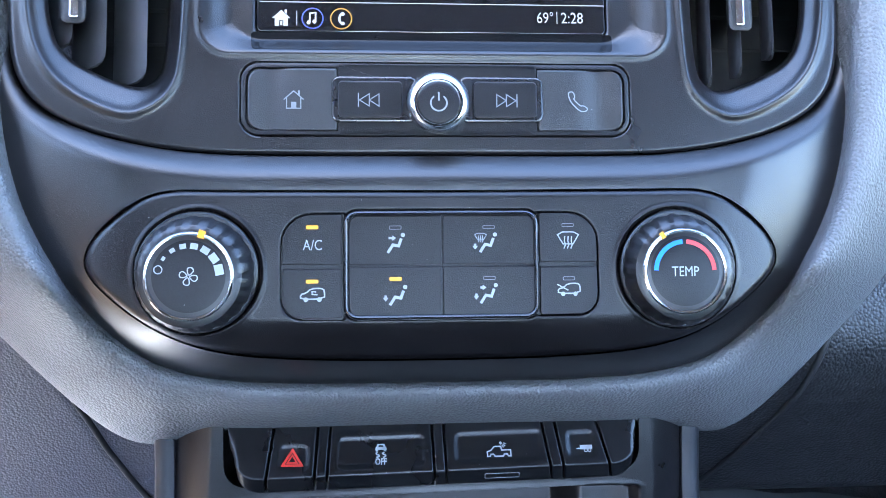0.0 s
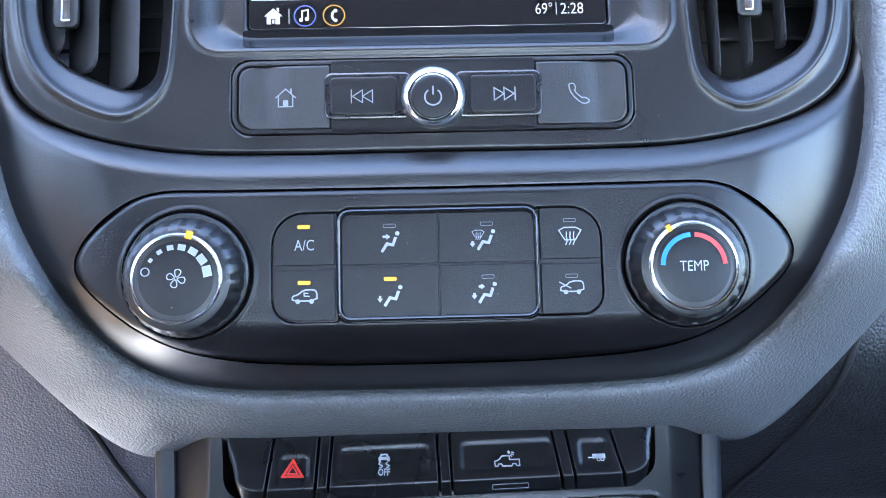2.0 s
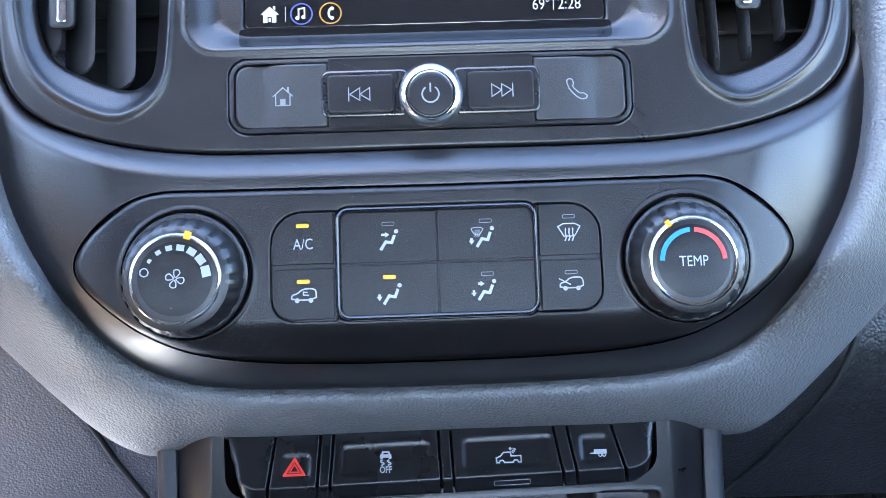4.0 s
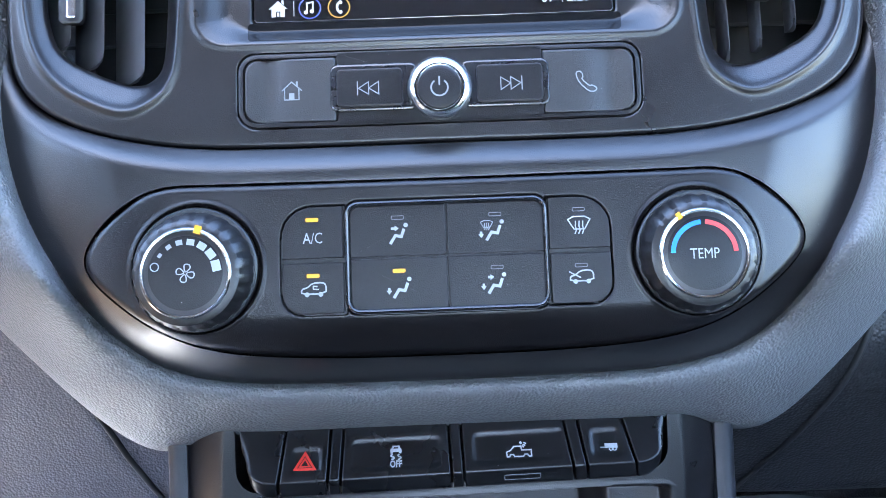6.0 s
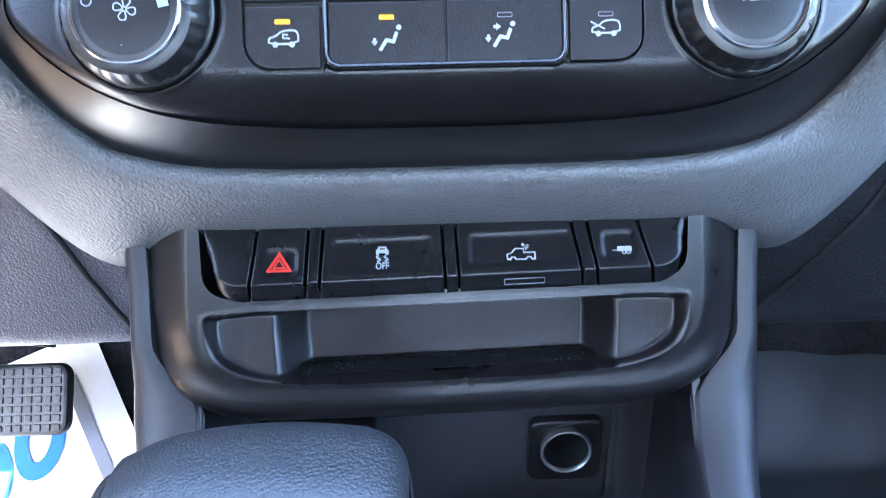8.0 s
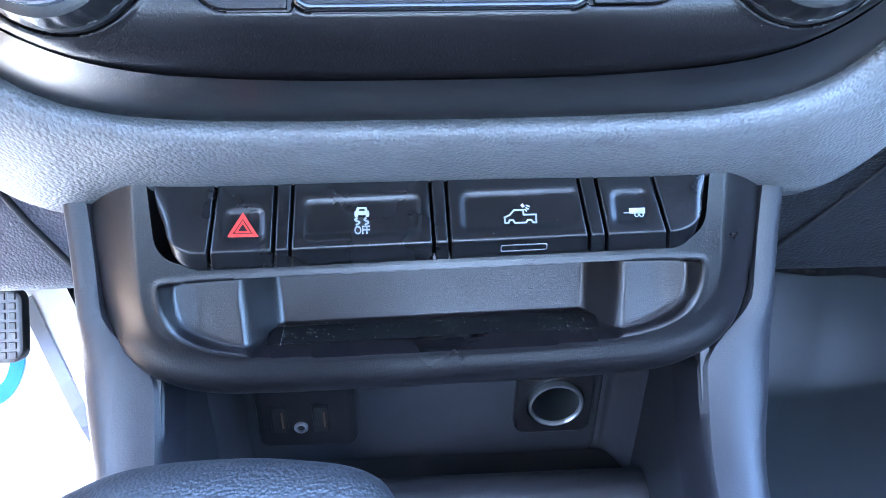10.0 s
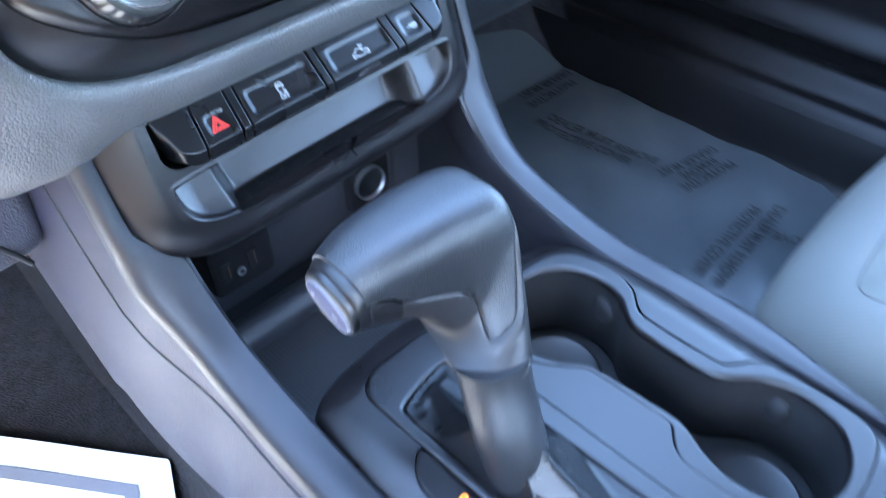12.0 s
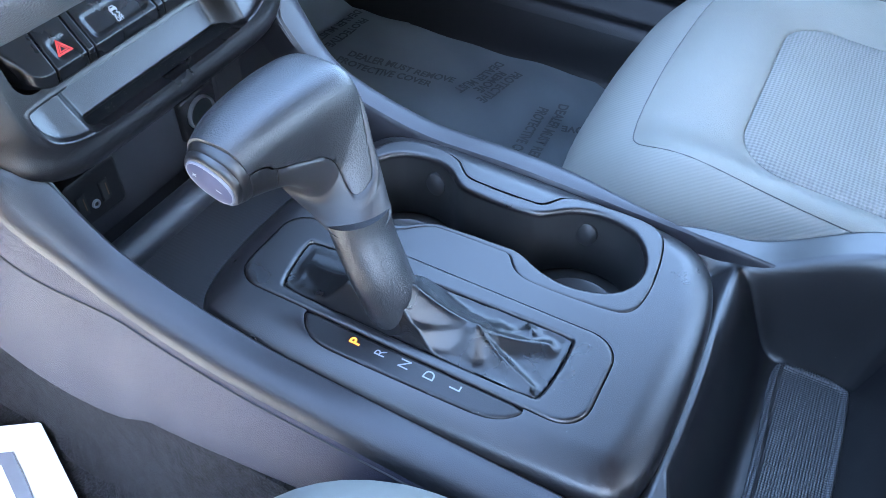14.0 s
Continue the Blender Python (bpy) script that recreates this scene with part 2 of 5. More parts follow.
    out = []
    for (cx, cy), a, k in zip(((x0, y0), (x1, y0), (x1, y1), (x0, y1)), (180, 270, 0, 90), rs):
        sx, sy = (1 if cx == x0 else -1), (1 if cy == y0 else -1)
        for i in range(n + 1):
            t = radians(a + 90 * i / n)
            out.append((cx + sx * k + k * math.cos(t), cy + sy * k + k * math.sin(t)))
    return np.array(out)


def circle(cx, cy, r, n=48):
    a = np.linspace(0, 2 * np.pi, n, endpoint=False)
    return np.stack([cx + r * np.cos(a), cy + r * np.sin(a)], 1)


def sdf(poly, u, v):
    """Signed distance to a closed outline, negative inside."""
    u, v = np.asarray(u, float), np.asarray(v, float)
    p = np.stack([u.ravel(), v.ravel()], 1)
    a, b = poly, np.roll(poly, -1, 0)
    best = np.full(len(p), 1e9)
    inside = np.zeros(len(p), bool)
    for (ax, ay), (bx, by) in zip(a, b):
        ex, ey = bx - ax, by - ay
        wx, wy = p[:, 0] - ax, p[:, 1] - ay
        t = np.clip((wx * ex + wy * ey) / (ex * ex + ey * ey + 1e-18), 0, 1)
        best = np.minimum(best, (wx - t * ex) ** 2 + (wy - t * ey) ** 2)
        if ay != by:
            cross = ((ay > p[:, 1]) != (by > p[:, 1])) & (p[:, 0] < ex * (p[:, 1] - ay) / ey + ax)
            inside ^= cross
    d = np.sqrt(best)
    return np.where(inside, -d, d).reshape(u.shape)


def smoothstep(a, b, x):
    t = np.clip((np.asarray(x, float) - a) / (b - a), 0, 1)
    return t * t * (3 - 2 * t)


def roundover(d, r):
    """How far a rounded edge of radius r has sunk, d inside the rim."""
    k = np.clip(1 - d / r, 0, 1)
    return r * (1 - np.sqrt(np.clip(1 - k * k, 0, 1)))


def sheet(name, box, step, region, height, place, mat, parent=None, skirt=0.006, label=""):
    """A moulded skin: a grid over box kept where region is negative, its rim drawn onto the outline, raised by height(u, v, d)
    (d: distance inside the rim), with a skirt that turns back from the rim."""
    x0, y0, x1, y1 = box
    nu, nv = int(round((x1 - x0) / step)) + 1, int(round((y1 - y0) / step)) + 1
    u, v = np.meshgrid(np.linspace(x0, x1, nu), np.linspace(y0, y1, nv), indexing="ij")
    d = region(u, v)
    keep = (d[:-1, :-1] < 0.55 * step) & (d[1:, :-1] < 0.55 * step) & (d[:-1, 1:] < 0.55 * step) & (d[1:, 1:] < 0.55 * step)
    full = np.zeros((nu + 1, nv + 1), int)
    full[1:-1, 1:-1] = keep
    count = full[:-1, :-1] + full[1:, :-1] + full[:-1, 1:] + full[1:, 1:]
    rim = (count > 0) & (count < 4)
    rim[0], rim[-1], rim[:, 0], rim[:, -1] = False, False, False, False
    for _ in range(2):
        e = 1e-5
        gu = (region(u[rim] + e, v[rim]) - region(u[rim] - e, v[rim])) / (2 * e)
        gv = (region(u[rim], v[rim] + e) - region(u[rim], v[rim] - e)) / (2 * e)
        here = region(u[rim], v[rim])
        u[rim] -= here * gu
        v[rim] -= here * gv
    d = region(u, v)
    w = height(u, v, np.maximum(-d, 0))
    index = -np.ones((nu, nv), int)
    used = count > 0
    index[used] = np.arange(used.sum())
    verts = [place(*t) for t in zip(u[used], v[used], w[used])]
    i, j = np.nonzero(keep)
    faces = np.stack([index[i, j], index[i + 1, j], index[i + 1, j + 1], index[i, j + 1]], 1).tolist()
    if skirt:
        edge = {}
        for f in faces:
            for a, b in zip(f, f[1:] + f[:1]):
                if edge.pop((b, a), None) is None:
                    edge[(a, b)] = True
        uvw = list(zip(u[used], v[used], w[used]))
        low = {}
        for a, b in edge:
            for k in (a, b):
                if k not in low:
                    low[k] = len(verts)
                    verts.append(place(uvw[k][0], uvw[k][1], uvw[k][2] - skirt))
            faces.append([b, a, low[a], low[b]])
    return link(name, verts, faces, mat, parent, label, 62)


def inset(poly, k):
    """The outline moved inwards by k (counter-clockwise outlines)."""
    a, b = np.roll(poly, 1, 0), np.roll(poly, -1, 0)
    t1, t2 = poly - a, b - poly
    n1 = np.stack([-t1[:, 1], t1[:, 0]], 1) / (np.linalg.norm(t1, axis=1, keepdims=True) + 1e-12)
    n2 = np.stack([-t2[:, 1], t2[:, 0]], 1) / (np.linalg.norm(t2, axis=1, keepdims=True) + 1e-12)
    n = n1 + n2
    n /= np.maximum((n * n).sum(1, keepdims=True) / 2, 0.35)
    return poly + n * k


def slab(name, poly, low, top, bevel, place, mat, parent=None, label="", dish=0.0):
    """A flat piece with a bevelled rim; dish sinks its middle."""
    poly = np.array(poly, float)
    if ((poly[:, 0] * np.roll(poly[:, 1], -1)) - (np.roll(poly[:, 0], -1) * poly[:, 1])).sum() < 0:
        poly = poly[::-1]
    rings = [(poly, low), (poly, top - bevel), (inset(poly, bevel * 0.3), top - bevel * 0.3), (inset(poly, bevel), top)]
    if dish:
        rings += [(inset(poly, bevel + 0.0016), top), (inset(poly, bevel + 0.0028), top - dish), (inset(poly, bevel + 0.0031), top - dish)]
    else:
        rings += [(inset(poly, bevel * 1.3), top)]
    n = len(poly)
    verts = [place(x, y, w) for ring, w in rings for x, y in ring]
    faces = [(k * n + i, k * n + (i + 1) % n, (k + 1) * n + (i + 1) % n, (k + 1) * n + i) for k in range(len(rings) - 1) for i in range(n)]
    faces.append(tuple((len(rings) - 1) * n + i for i in range(n)))
    return link(name, verts, faces, mat, parent, label, 30)


def lathe(name, profile, centre, place, mat, parent=None, label="", n=72, flutes=0, depth=0.0, span=(0, 1)):
    """A turned piece: profile of (radius, height), about centre in the plane of place. flutes: grips cut round a stretch of the profile."""
    verts, faces = [], []
    for k, (r, w) in enumerate(profile):
        for i in range(n):
            a = 2 * math.pi * i / n
            rr = r
            if flutes and span[0] <= k <= span[1]:
                rr -= depth * (1 if math.cos(flutes * a) > 0.55 else 0)
            verts.append(place(centre[0] + rr * math.cos(a), centre[1] + rr * math.sin(a), w))
    for k in range(len(profile) - 1):
        for i in range(n):
            j = (i + 1) % n
            faces.append((k * n + i, k * n + j, (k + 1) * n + j, (k + 1) * n + i))
    if profile[-1][0] > 1e-6:
        faces.append(tuple((len(profile) - 1) * n + i for i in range(n)))
    return link(name, verts, faces, mat, parent, label, 35)


def ribbon(points, width, closed=False):
    """Quads along a line."""
    p = np.array(points, float)
    prev, nxt = np.roll(p, 1, 0), np.roll(p, -1, 0)
    if not closed:
        prev[0], nxt[-1] = 2 * p[0] - p[1], 2 * p[-1] - p[-2]
    t1, t2 = p - prev, nxt - p
    t1 /= np.linalg.norm(t1, axis=1, keepdims=True) + 1e-12
    t2 /= np.linalg.norm(t2, axis=1, keepdims=True) + 1e-12
    n = np.stack([-(t1 + t2)[:, 1], (t1 + t2)[:, 0]], 1)
    n /= np.maximum((n * n).sum(1, keepdims=True) / 2, 0.5)
    a, b = p + n * width / 2, p - n * width / 2
    m = len(p)
    return [[a[i], a[(i + 1) % m], b[(i + 1) % m], b[i]] for i in range(m if closed else m - 1)]


def prints(name, shapes, place, w, mat, parent, label=""):
    """Printed marks: outlines lying flat at height w, 0.1 mm thick."""
    verts, faces = [], []
    for s in shapes:
        s = np.array(s, float)
        if ((s[:, 0] * np.roll(s[:, 1], -1)) - (np.roll(s[:, 0], -1) * s[:, 1])).sum() < 0:
            s = s[::-1]
        k, n = len(verts), len(s)
        verts += [place(x, y, w) for x, y in s] + [place(x, y, w - 0.0002) for x, y in s]
        faces.append(tuple(range(k, k + n)))
        faces += [(k + n + i, k + n + (i + 1) % n, k + (i + 1) % n, k + i) for i in range(n)]
    return link(name, verts, faces, mat, parent, label, 20)


def letters(name, text, centre, size, place, w, mat, parent, turn=0.0, wide=1.0, label="", bold=0.0):
    """Lettering in the built-in font, laid flat at height w."""
    cu = bpy.data.curves.new(name, "FONT")
    cu.body, cu.size, cu.align_x, cu.align_y, cu.resolution_u, cu.offset = text, size, "CENTER", "CENTER", 3, bold
    tmp = new(name + "_outline", cu)
    me = bpy.data.meshes.new_from_object(tmp.evaluated_get(bpy.context.evaluated_depsgraph_get()))
    bpy.data.objects.remove(tmp)
    c, s = math.cos(radians(turn)), math.sin(radians(turn))
    for vert in me.vertices:
        x, y = vert.co.x * wide, vert.co.y
        vert.co = place(centre[0] + c * x - s * y, centre[1] + s * x + c * y, w)
    me.name = name
    me.materials.clear()
    me.materials.append(mat)
    ob = new(name, me)
    ob.parent = parent
    if label:
        ob["label"] = label
    return ob


def loft(name, rings, mat, parent=None, label="", cap=(True, True), sharp=45):
    """A skin over closed rings of equally many points."""
    n = len(rings[0])
    verts = [p for r in rings for p in r]
    faces = [(k * n + i, k * n + (i + 1) % n, (k + 1) * n + (i + 1) % n, (k + 1) * n + i) for k in range(len(rings) - 1) for i in range(n)]
    if cap[0]:
        faces.append(tuple(range(n))[::-1])
    if cap[1]:
        faces.append(tuple((len(rings) - 1) * n + i for i in range(n)))
    return link(name, verts, faces, mat, parent, label, sharp)


def tube(name, path, radius, mat, parent=None, label="", n=10):
    rings = []
    path = [Vector(p) for p in path]
    for i, p in enumerate(path):
        t = (path[min(i + 1, len(path) - 1)] - path[max(i - 1, 0)]).normalized()
        a = t.orthogonal().normalized() if i == 0 else (a - t * a.dot(t)).normalized()
        b = t.cross(a)
        rings.append([p + radius * (math.cos(2 * math.pi * k / n) * a + math.sin(2 * math.pi * k / n) * b) for k in range(n)])
    return loft(name, rings, mat, parent, label)


# planes in which things are laid out
LEAN = radians(23)
DASH_O = Vector((0, 0.3075, 0.576))
DASH_V = Vector((0, math.sin(LEAN), math.cos(LEAN)))
DASH_N = Vector((0, -math.cos(LEAN), math.sin(LEAN)))


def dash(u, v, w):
    """The centre stack's face: u across, v up it, w out of it; scaled with depth about the camera's eye to fit the
    view.
    """
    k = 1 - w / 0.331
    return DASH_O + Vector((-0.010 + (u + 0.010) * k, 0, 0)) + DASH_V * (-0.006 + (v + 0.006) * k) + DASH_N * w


def stud(u, v, w):
    """Upright on the centre stack's face, without the scaling to the view."""
    return DASH_O + Vector((u, 0, 0)) + DASH_V * v + DASH_N * w


def flat(u, v, w):
    return Vector((u, v, w))


# ---- centre stack ----
BEZEL = mirrored([(0, -36.4), (60, -36), (95, -34), (122, -26), (148, -6), (171, 29), (182, 62), (186, 100), (188, 135), (190, 185), (150, 190), (0, 190)])
FACIA_LINE = mirrored([(0, 61), (60, 60.6), (105, 61.5), (140, 68), (162, 77), (175, 89), (180, 104), (181.5, 125), (182, 150), (182.5, 180), (150, 184), (0, 184)])
CLIMATE = mirrored([(0, -26.6), (50, -26.2), (92, -23.2), (118, -14), (138, 1), (148.5, 13), (146, 24), (134, 37), (118, 45.5), (95, 45.2), (50, 45), (0, 44.8)])
BOLSTER = mirrored([(0, -53.6), (60, -53.8), (97, -54.5), (112, -60), (127, -58), (147, -44), (181, -12), (200, 8), (225, 42), (260, 100), (290, 190), (200, 195), (0, 195)])


def bezel_height(u, v, d):
    low = smoothstep(0.012, -0.024, v)
    edge = -sdf(BEZEL, u, v)
    broad = 0.018 + 0.030 * smoothstep(0.100, 0.150, np.abs(u)) * (1 - low)
    w = 0.002 - (0.016 + 0.026 * low) * np.clip(1 - edge / broad, 0, 1) ** (1.6 + 0.5 * (1 - low))
    near = np.maximum(sdf(FACIA_LINE, u, v), 0)
    w -= 0.010 * np.clip(1 - near / 0.012, 0, 1) ** 2
    inner = np.maximum(sdf(CLIMATE, u, v), 0)
    return w - roundover(inner, 0.0012) - roundover(near, 0.0012)


def climate_height(u, v, d):
    w = 0.0035 - 0.017 * np.clip((-0.008 - v) / 0.0186, 0, 1.2) ** 1.8
    w -= 0.0065 * np.clip((np.abs(u) - 0.116) / 0.031, 0, 1.2) ** 1.7
    for c in (-0.1018, 0.1028):
        r = np.hypot(u - c, v - 0.0113)
        w -= 0.0035 * smoothstep(0.0268, 0.0255, r) - 0.0006 * np.exp(-((r - 0.0272) / 0.0009) ** 2)
    return w - roundover(d, 0.0028)


VENT_IN = np.array([(113, 183), (113.3, 131), (114.8, 99), (118.5, 92), (126, 88.5), (141, 93.5), (158.5, 103), (164, 117), (165.5, 135), (166, 183)]) / 1000
VENT_RIM = np.array([(107.2, 184), (108.5, 131), (110.2, 99), (113.5, 89), (121, 81.5), (132, 77.2), (146, 82), (160, 90.5), (169, 102), (173.5, 116), (175.5, 135), (176.5, 184)]) / 1000
VENTS = {1: smooth_loop(VENT_IN, 2), -1: smooth_loop(VENT_IN[::-1] * (-1, 1), 2)}
RIMS = {1: smooth_loop(VENT_RIM, 2), -1: smooth_loop(VENT_RIM[::-1] * (-1, 1), 2)}
RECESS = rounded(-0.1015, 0.1058, 0.1015, 0.26, 0.012)
SCREEN = rounded(-0.0775, 0.1146, 0.0745, 0.25, 0.002)
BAY = rounded(-0.085, 0.0685, 0.085, 0.1015, 0.0085)


def facia_height(u, v, d):
    w = -0.008 + 0 * u
    for side in (1, -1):
        rim, hole = sdf(RIMS[side], u, v), sdf(VENTS[side], u, v)
        t = np.clip(-rim / np.maximum(hole - rim, 1e-6), 0, 1)
        w = np.where(rim < 0, -0.008 - 0.0072 * t ** 1.15, w)
        w += 0.0014 * np.exp(-((rim + 0.0005) / 0.0022) ** 2)
    rec = sdf(RECESS, u, v)
    scr = sdf(SCREEN, u, v)
    t = np.clip(-rec / np.maximum(scr - rec, 1e-6), 0, 1)
    w = np.where(rec < 0, w - 0.0058 * smoothstep(0, 0.6, t), w)
    w += 0.0007 * np.exp(-((rec - 0.0008) / 0.0016) ** 2)
    bay = sdf(BAY, u, v)
    w -= 0.0022 * smoothstep(0.0, -0.0006, bay)
    return w - roundover(d, 0.002)


dashboard = thing("dashboard", "grey grained soft-touch dashboard surround with stitched-look vinyl skin", "dashboard")
stack = thing("center_stack", "satin black centre stack bezel framing the radio and climate panels", "dash trim")
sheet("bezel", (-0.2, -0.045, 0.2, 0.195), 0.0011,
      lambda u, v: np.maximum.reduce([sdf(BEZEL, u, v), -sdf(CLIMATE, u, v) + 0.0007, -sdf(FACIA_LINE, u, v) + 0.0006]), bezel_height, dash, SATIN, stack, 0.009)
slab("backing", rounded(-0.150, -0.012, 0.150, 0.080, 0.03), -0.035, -0.030, 0.001, dash, DARK, stack)


def bolster_height(u, v, d):
    under = sdf(BEZEL, u, v)
    e, g = np.maximum(under, 0), np.maximum(-sdf(BOLSTER, u, v), 0)
    t = e / np.maximum(e + g, 1e-6)
    low = smoothstep(0.015, -0.030, v)
    corner = np.exp(-((np.abs(u) - 0.118) / 0.025) ** 2) * low
    start = -0.010 - 0.029 * low
    end = -0.055 - 0.006 * low - 0.022 * corner
    w = start + (end - start) * t ** 1.5 + (0.016 - 0.008 * low) * np.sin(np.pi * np.clip(t, 0, 1) ** 0.7)
    return w - 0.0025 * np.exp(-(e / 0.003)) + 1.2 * np.minimum(under, 0) - 0.7 * roundover(g, 0.006)


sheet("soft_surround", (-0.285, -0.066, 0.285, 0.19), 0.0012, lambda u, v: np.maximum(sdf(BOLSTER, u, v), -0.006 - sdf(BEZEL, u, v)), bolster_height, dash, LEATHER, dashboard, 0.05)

# ---- radio panel ----
radio = thing("radio_panel", "matte black radio panel with screen and chrome volume knob", "car radio")
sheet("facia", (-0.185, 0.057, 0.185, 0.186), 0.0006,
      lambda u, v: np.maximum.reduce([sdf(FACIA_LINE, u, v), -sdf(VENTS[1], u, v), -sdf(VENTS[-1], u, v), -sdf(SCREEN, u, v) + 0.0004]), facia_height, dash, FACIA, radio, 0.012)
sill_line = rounded(-0.0800, 0.1068, 0.0775, 0.1144, 0.0015)
sheet("screen_sill", (-0.082, 0.106, 0.080, 0.115), 0.0005, lambda u, v: sdf(sill_line, u, v), lambda u, v, d: facia_height(u, v, np.full(np.shape(u), 0.01)) + 0.0002, dash, STRIP, radio, 0.0, "glossy black strip under the screen")
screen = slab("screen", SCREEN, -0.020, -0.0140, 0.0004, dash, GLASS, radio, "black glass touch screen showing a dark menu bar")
SW = -0.0138
prints("divider_line", [[(-0.0765, 0.1275), (0.0745, 0.1275), (0.0745, 0.1279), (-0.0765, 0.1279)]], dash, SW, UI_WHITE, screen)
hx, hy = -0.0672, 0.1205
prints("house_icon", [[(hx - 0.004, hy), (hx, hy + 0.0036), (hx + 0.004, hy), (hx + 0.0028, hy), (hx + 0.0028, hy - 0.0035), (hx + 0.0009, hy - 0.0035), (hx + 0.0009, hy - 0.001), (hx - 0.0009, hy - 0.001), (hx - 0.0009, hy - 0.0035), (hx - 0.0028, hy - 0.0035), (hx - 0.0028, hy)], [(hx + 0.0014, hy + 0.0026), (hx + 0.0024, hy + 0.0017), (hx + 0.0024, hy + 0.0038), (hx + 0.0014, hy + 0.0038)], rounded(hx - 0.0005, hy - 0.0032, hx + 0.0005, hy - 0.0014, 0.0002, 2)], dash, SW, UI_WHITE, screen)
prints("bar_mark", [[(-0.0607, 0.1173), (-0.0604, 0.1173), (-0.0604, 0.1238), (-0.0607, 0.1238)]], dash, SW, UI_WHITE, screen)
prints("blue_ring", ribbon(circle(-0.0538, hy, 0.0045, 32), 0.0006, True), dash, SW, UI_BLUE, screen)
prints("note_icon", ribbon([(-0.0550, hy - 0.0018), (-0.0550, hy + 0.0022), (-0.0525, hy + 0.0026), (-0.0525, hy - 0.0014)], 0.0007) + [circle(-0.0555, hy - 0.0018, 0.0009, 12), circle(-0.0530, hy - 0.0014, 0.0009, 12)], dash, SW, UI_WHITE, screen)
prints("amber_ring", ribbon(circle(-0.0415, hy, 0.0045, 32), 0.0006, True), dash, SW, UI_AMBER, screen)
prints("handset_icon", ribbon([(-0.0408, hy + 0.0026), (-0.0420, hy + 0.0014), (-0.0423, hy), (-0.0420, hy - 0.0014), (-0.0408, hy - 0.0026)], 0.0010) + [circle(-0.0408, hy + 0.0021, 0.0008, 12), circle(-0.0408, hy - 0.0021, 0.0008, 12)], dash, SW, UI_WHITE, screen)
letters("temperature_text", "69\u00b0", (0.0480, hy + 0.0012), 0.0070, dash, SW, UI_WHITE, screen, wide=0.80)
prints("text_divider", [[(0.0531, 0.1193), (0.0534, 0.1193), (0.0534, 0.1248), (0.0531, 0.1248)]], dash, SW, UI_WHITE, screen)
letters("clock_text", "2:28", (0.0600, hy + 0.0012), 0.0070, dash, SW, UI_WHITE, screen, wide=0.84)

FW = -0.008
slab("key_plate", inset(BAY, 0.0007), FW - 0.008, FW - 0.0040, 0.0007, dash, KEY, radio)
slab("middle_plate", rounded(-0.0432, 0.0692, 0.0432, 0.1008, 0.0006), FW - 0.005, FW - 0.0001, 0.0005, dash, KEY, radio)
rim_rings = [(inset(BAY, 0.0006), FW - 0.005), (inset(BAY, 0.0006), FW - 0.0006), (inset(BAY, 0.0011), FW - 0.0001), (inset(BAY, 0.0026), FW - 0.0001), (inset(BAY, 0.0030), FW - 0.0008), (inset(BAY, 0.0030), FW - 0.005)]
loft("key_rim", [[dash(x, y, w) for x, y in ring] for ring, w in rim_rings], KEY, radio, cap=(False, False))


def scoop(u):
    return 0.0019 * np.exp(-((np.abs(u) - 0.0715) / 0.0072) ** 2)


def scooped_key(name, side):
    """A broad key whose outer end is scooped out like a shallow thumb rest."""
    line = rounded(*((-0.0815, 0.0712, -0.0435, 0.0985) if side < 0 else (0.0435, 0.0712, 0.0815, 0.0985)), (0.006, 0.0009, 0.0009, 0.006) if side < 0 else (0.0009, 0.006, 0.006, 0.0009), 5)

    def height(u, v, d):
        return FW + 0.0005 - scoop(u) - roundover(d, 0.0006)

    return sheet(name, (min(line[:, 0]) - 0.001, 0.070, max(line[:, 0]) + 0.001, 0.0995), 0.0005, lambda u, v: sdf(line, u, v), height, dash, PAD, radio, 0.003)


house_pad, phone_pad = scooped_key("menu_key", -1), scooped_key("phone_key", 1)
for side in (-1, 1):
    slab("key_collar", rounded(-0.046 if side < 0 else 0.009, 0.0748, -0.009 if side < 0 else 0.046, 0.0952, 0.0035), FW - 0.002, FW + 0.0013, 0.001, dash, EDGE, radio)
prev_key = slab("previous_key", rounded(-0.0432, 0.0770, -0.0155, 0.0930, 0.002), FW - 0.001, FW + 0.0024, 0.0006, dash, KEY, radio)
next_key = slab("next_key", rounded(0.0155, 0.0770, 0.0432, 0.0930, 0.002), FW - 0.001, FW + 0.0024, 0.0006, dash, KEY, radio)
kx, ky = -0.062, 0.0845
pad_place = lambda side: (lambda u, v, w: dash(u, v, FW + 0.0008 - float(scoop(u)) + w))
prints("house_print", ribbon([(kx - 0.0042, ky + 0.0002), (kx, ky + 0.004), (kx + 0.0042, ky + 0.0002)], 0.0005) + ribbon([(kx - 0.0030, ky + 0.0010), (kx - 0.0030, ky - 0.0036), (kx + 0.0030, ky - 0.0036), (kx + 0.0030, ky + 0.0010)], 0.0005)
       + [[(kx - 0.0011, ky - 0.0036), (kx + 0.0011, ky - 0.0036), (kx + 0.0011, ky - 0.0008), (kx - 0.0011, ky - 0.0008)], [(kx + 0.0018, ky + 0.0024), (kx + 0.0026, ky + 0.0017), (kx + 0.0026, ky + 0.0042), (kx + 0.0018, ky + 0.0042)]], pad_place(-1), 0.0, SOFTWHITE, house_pad)
kx = 0.0618
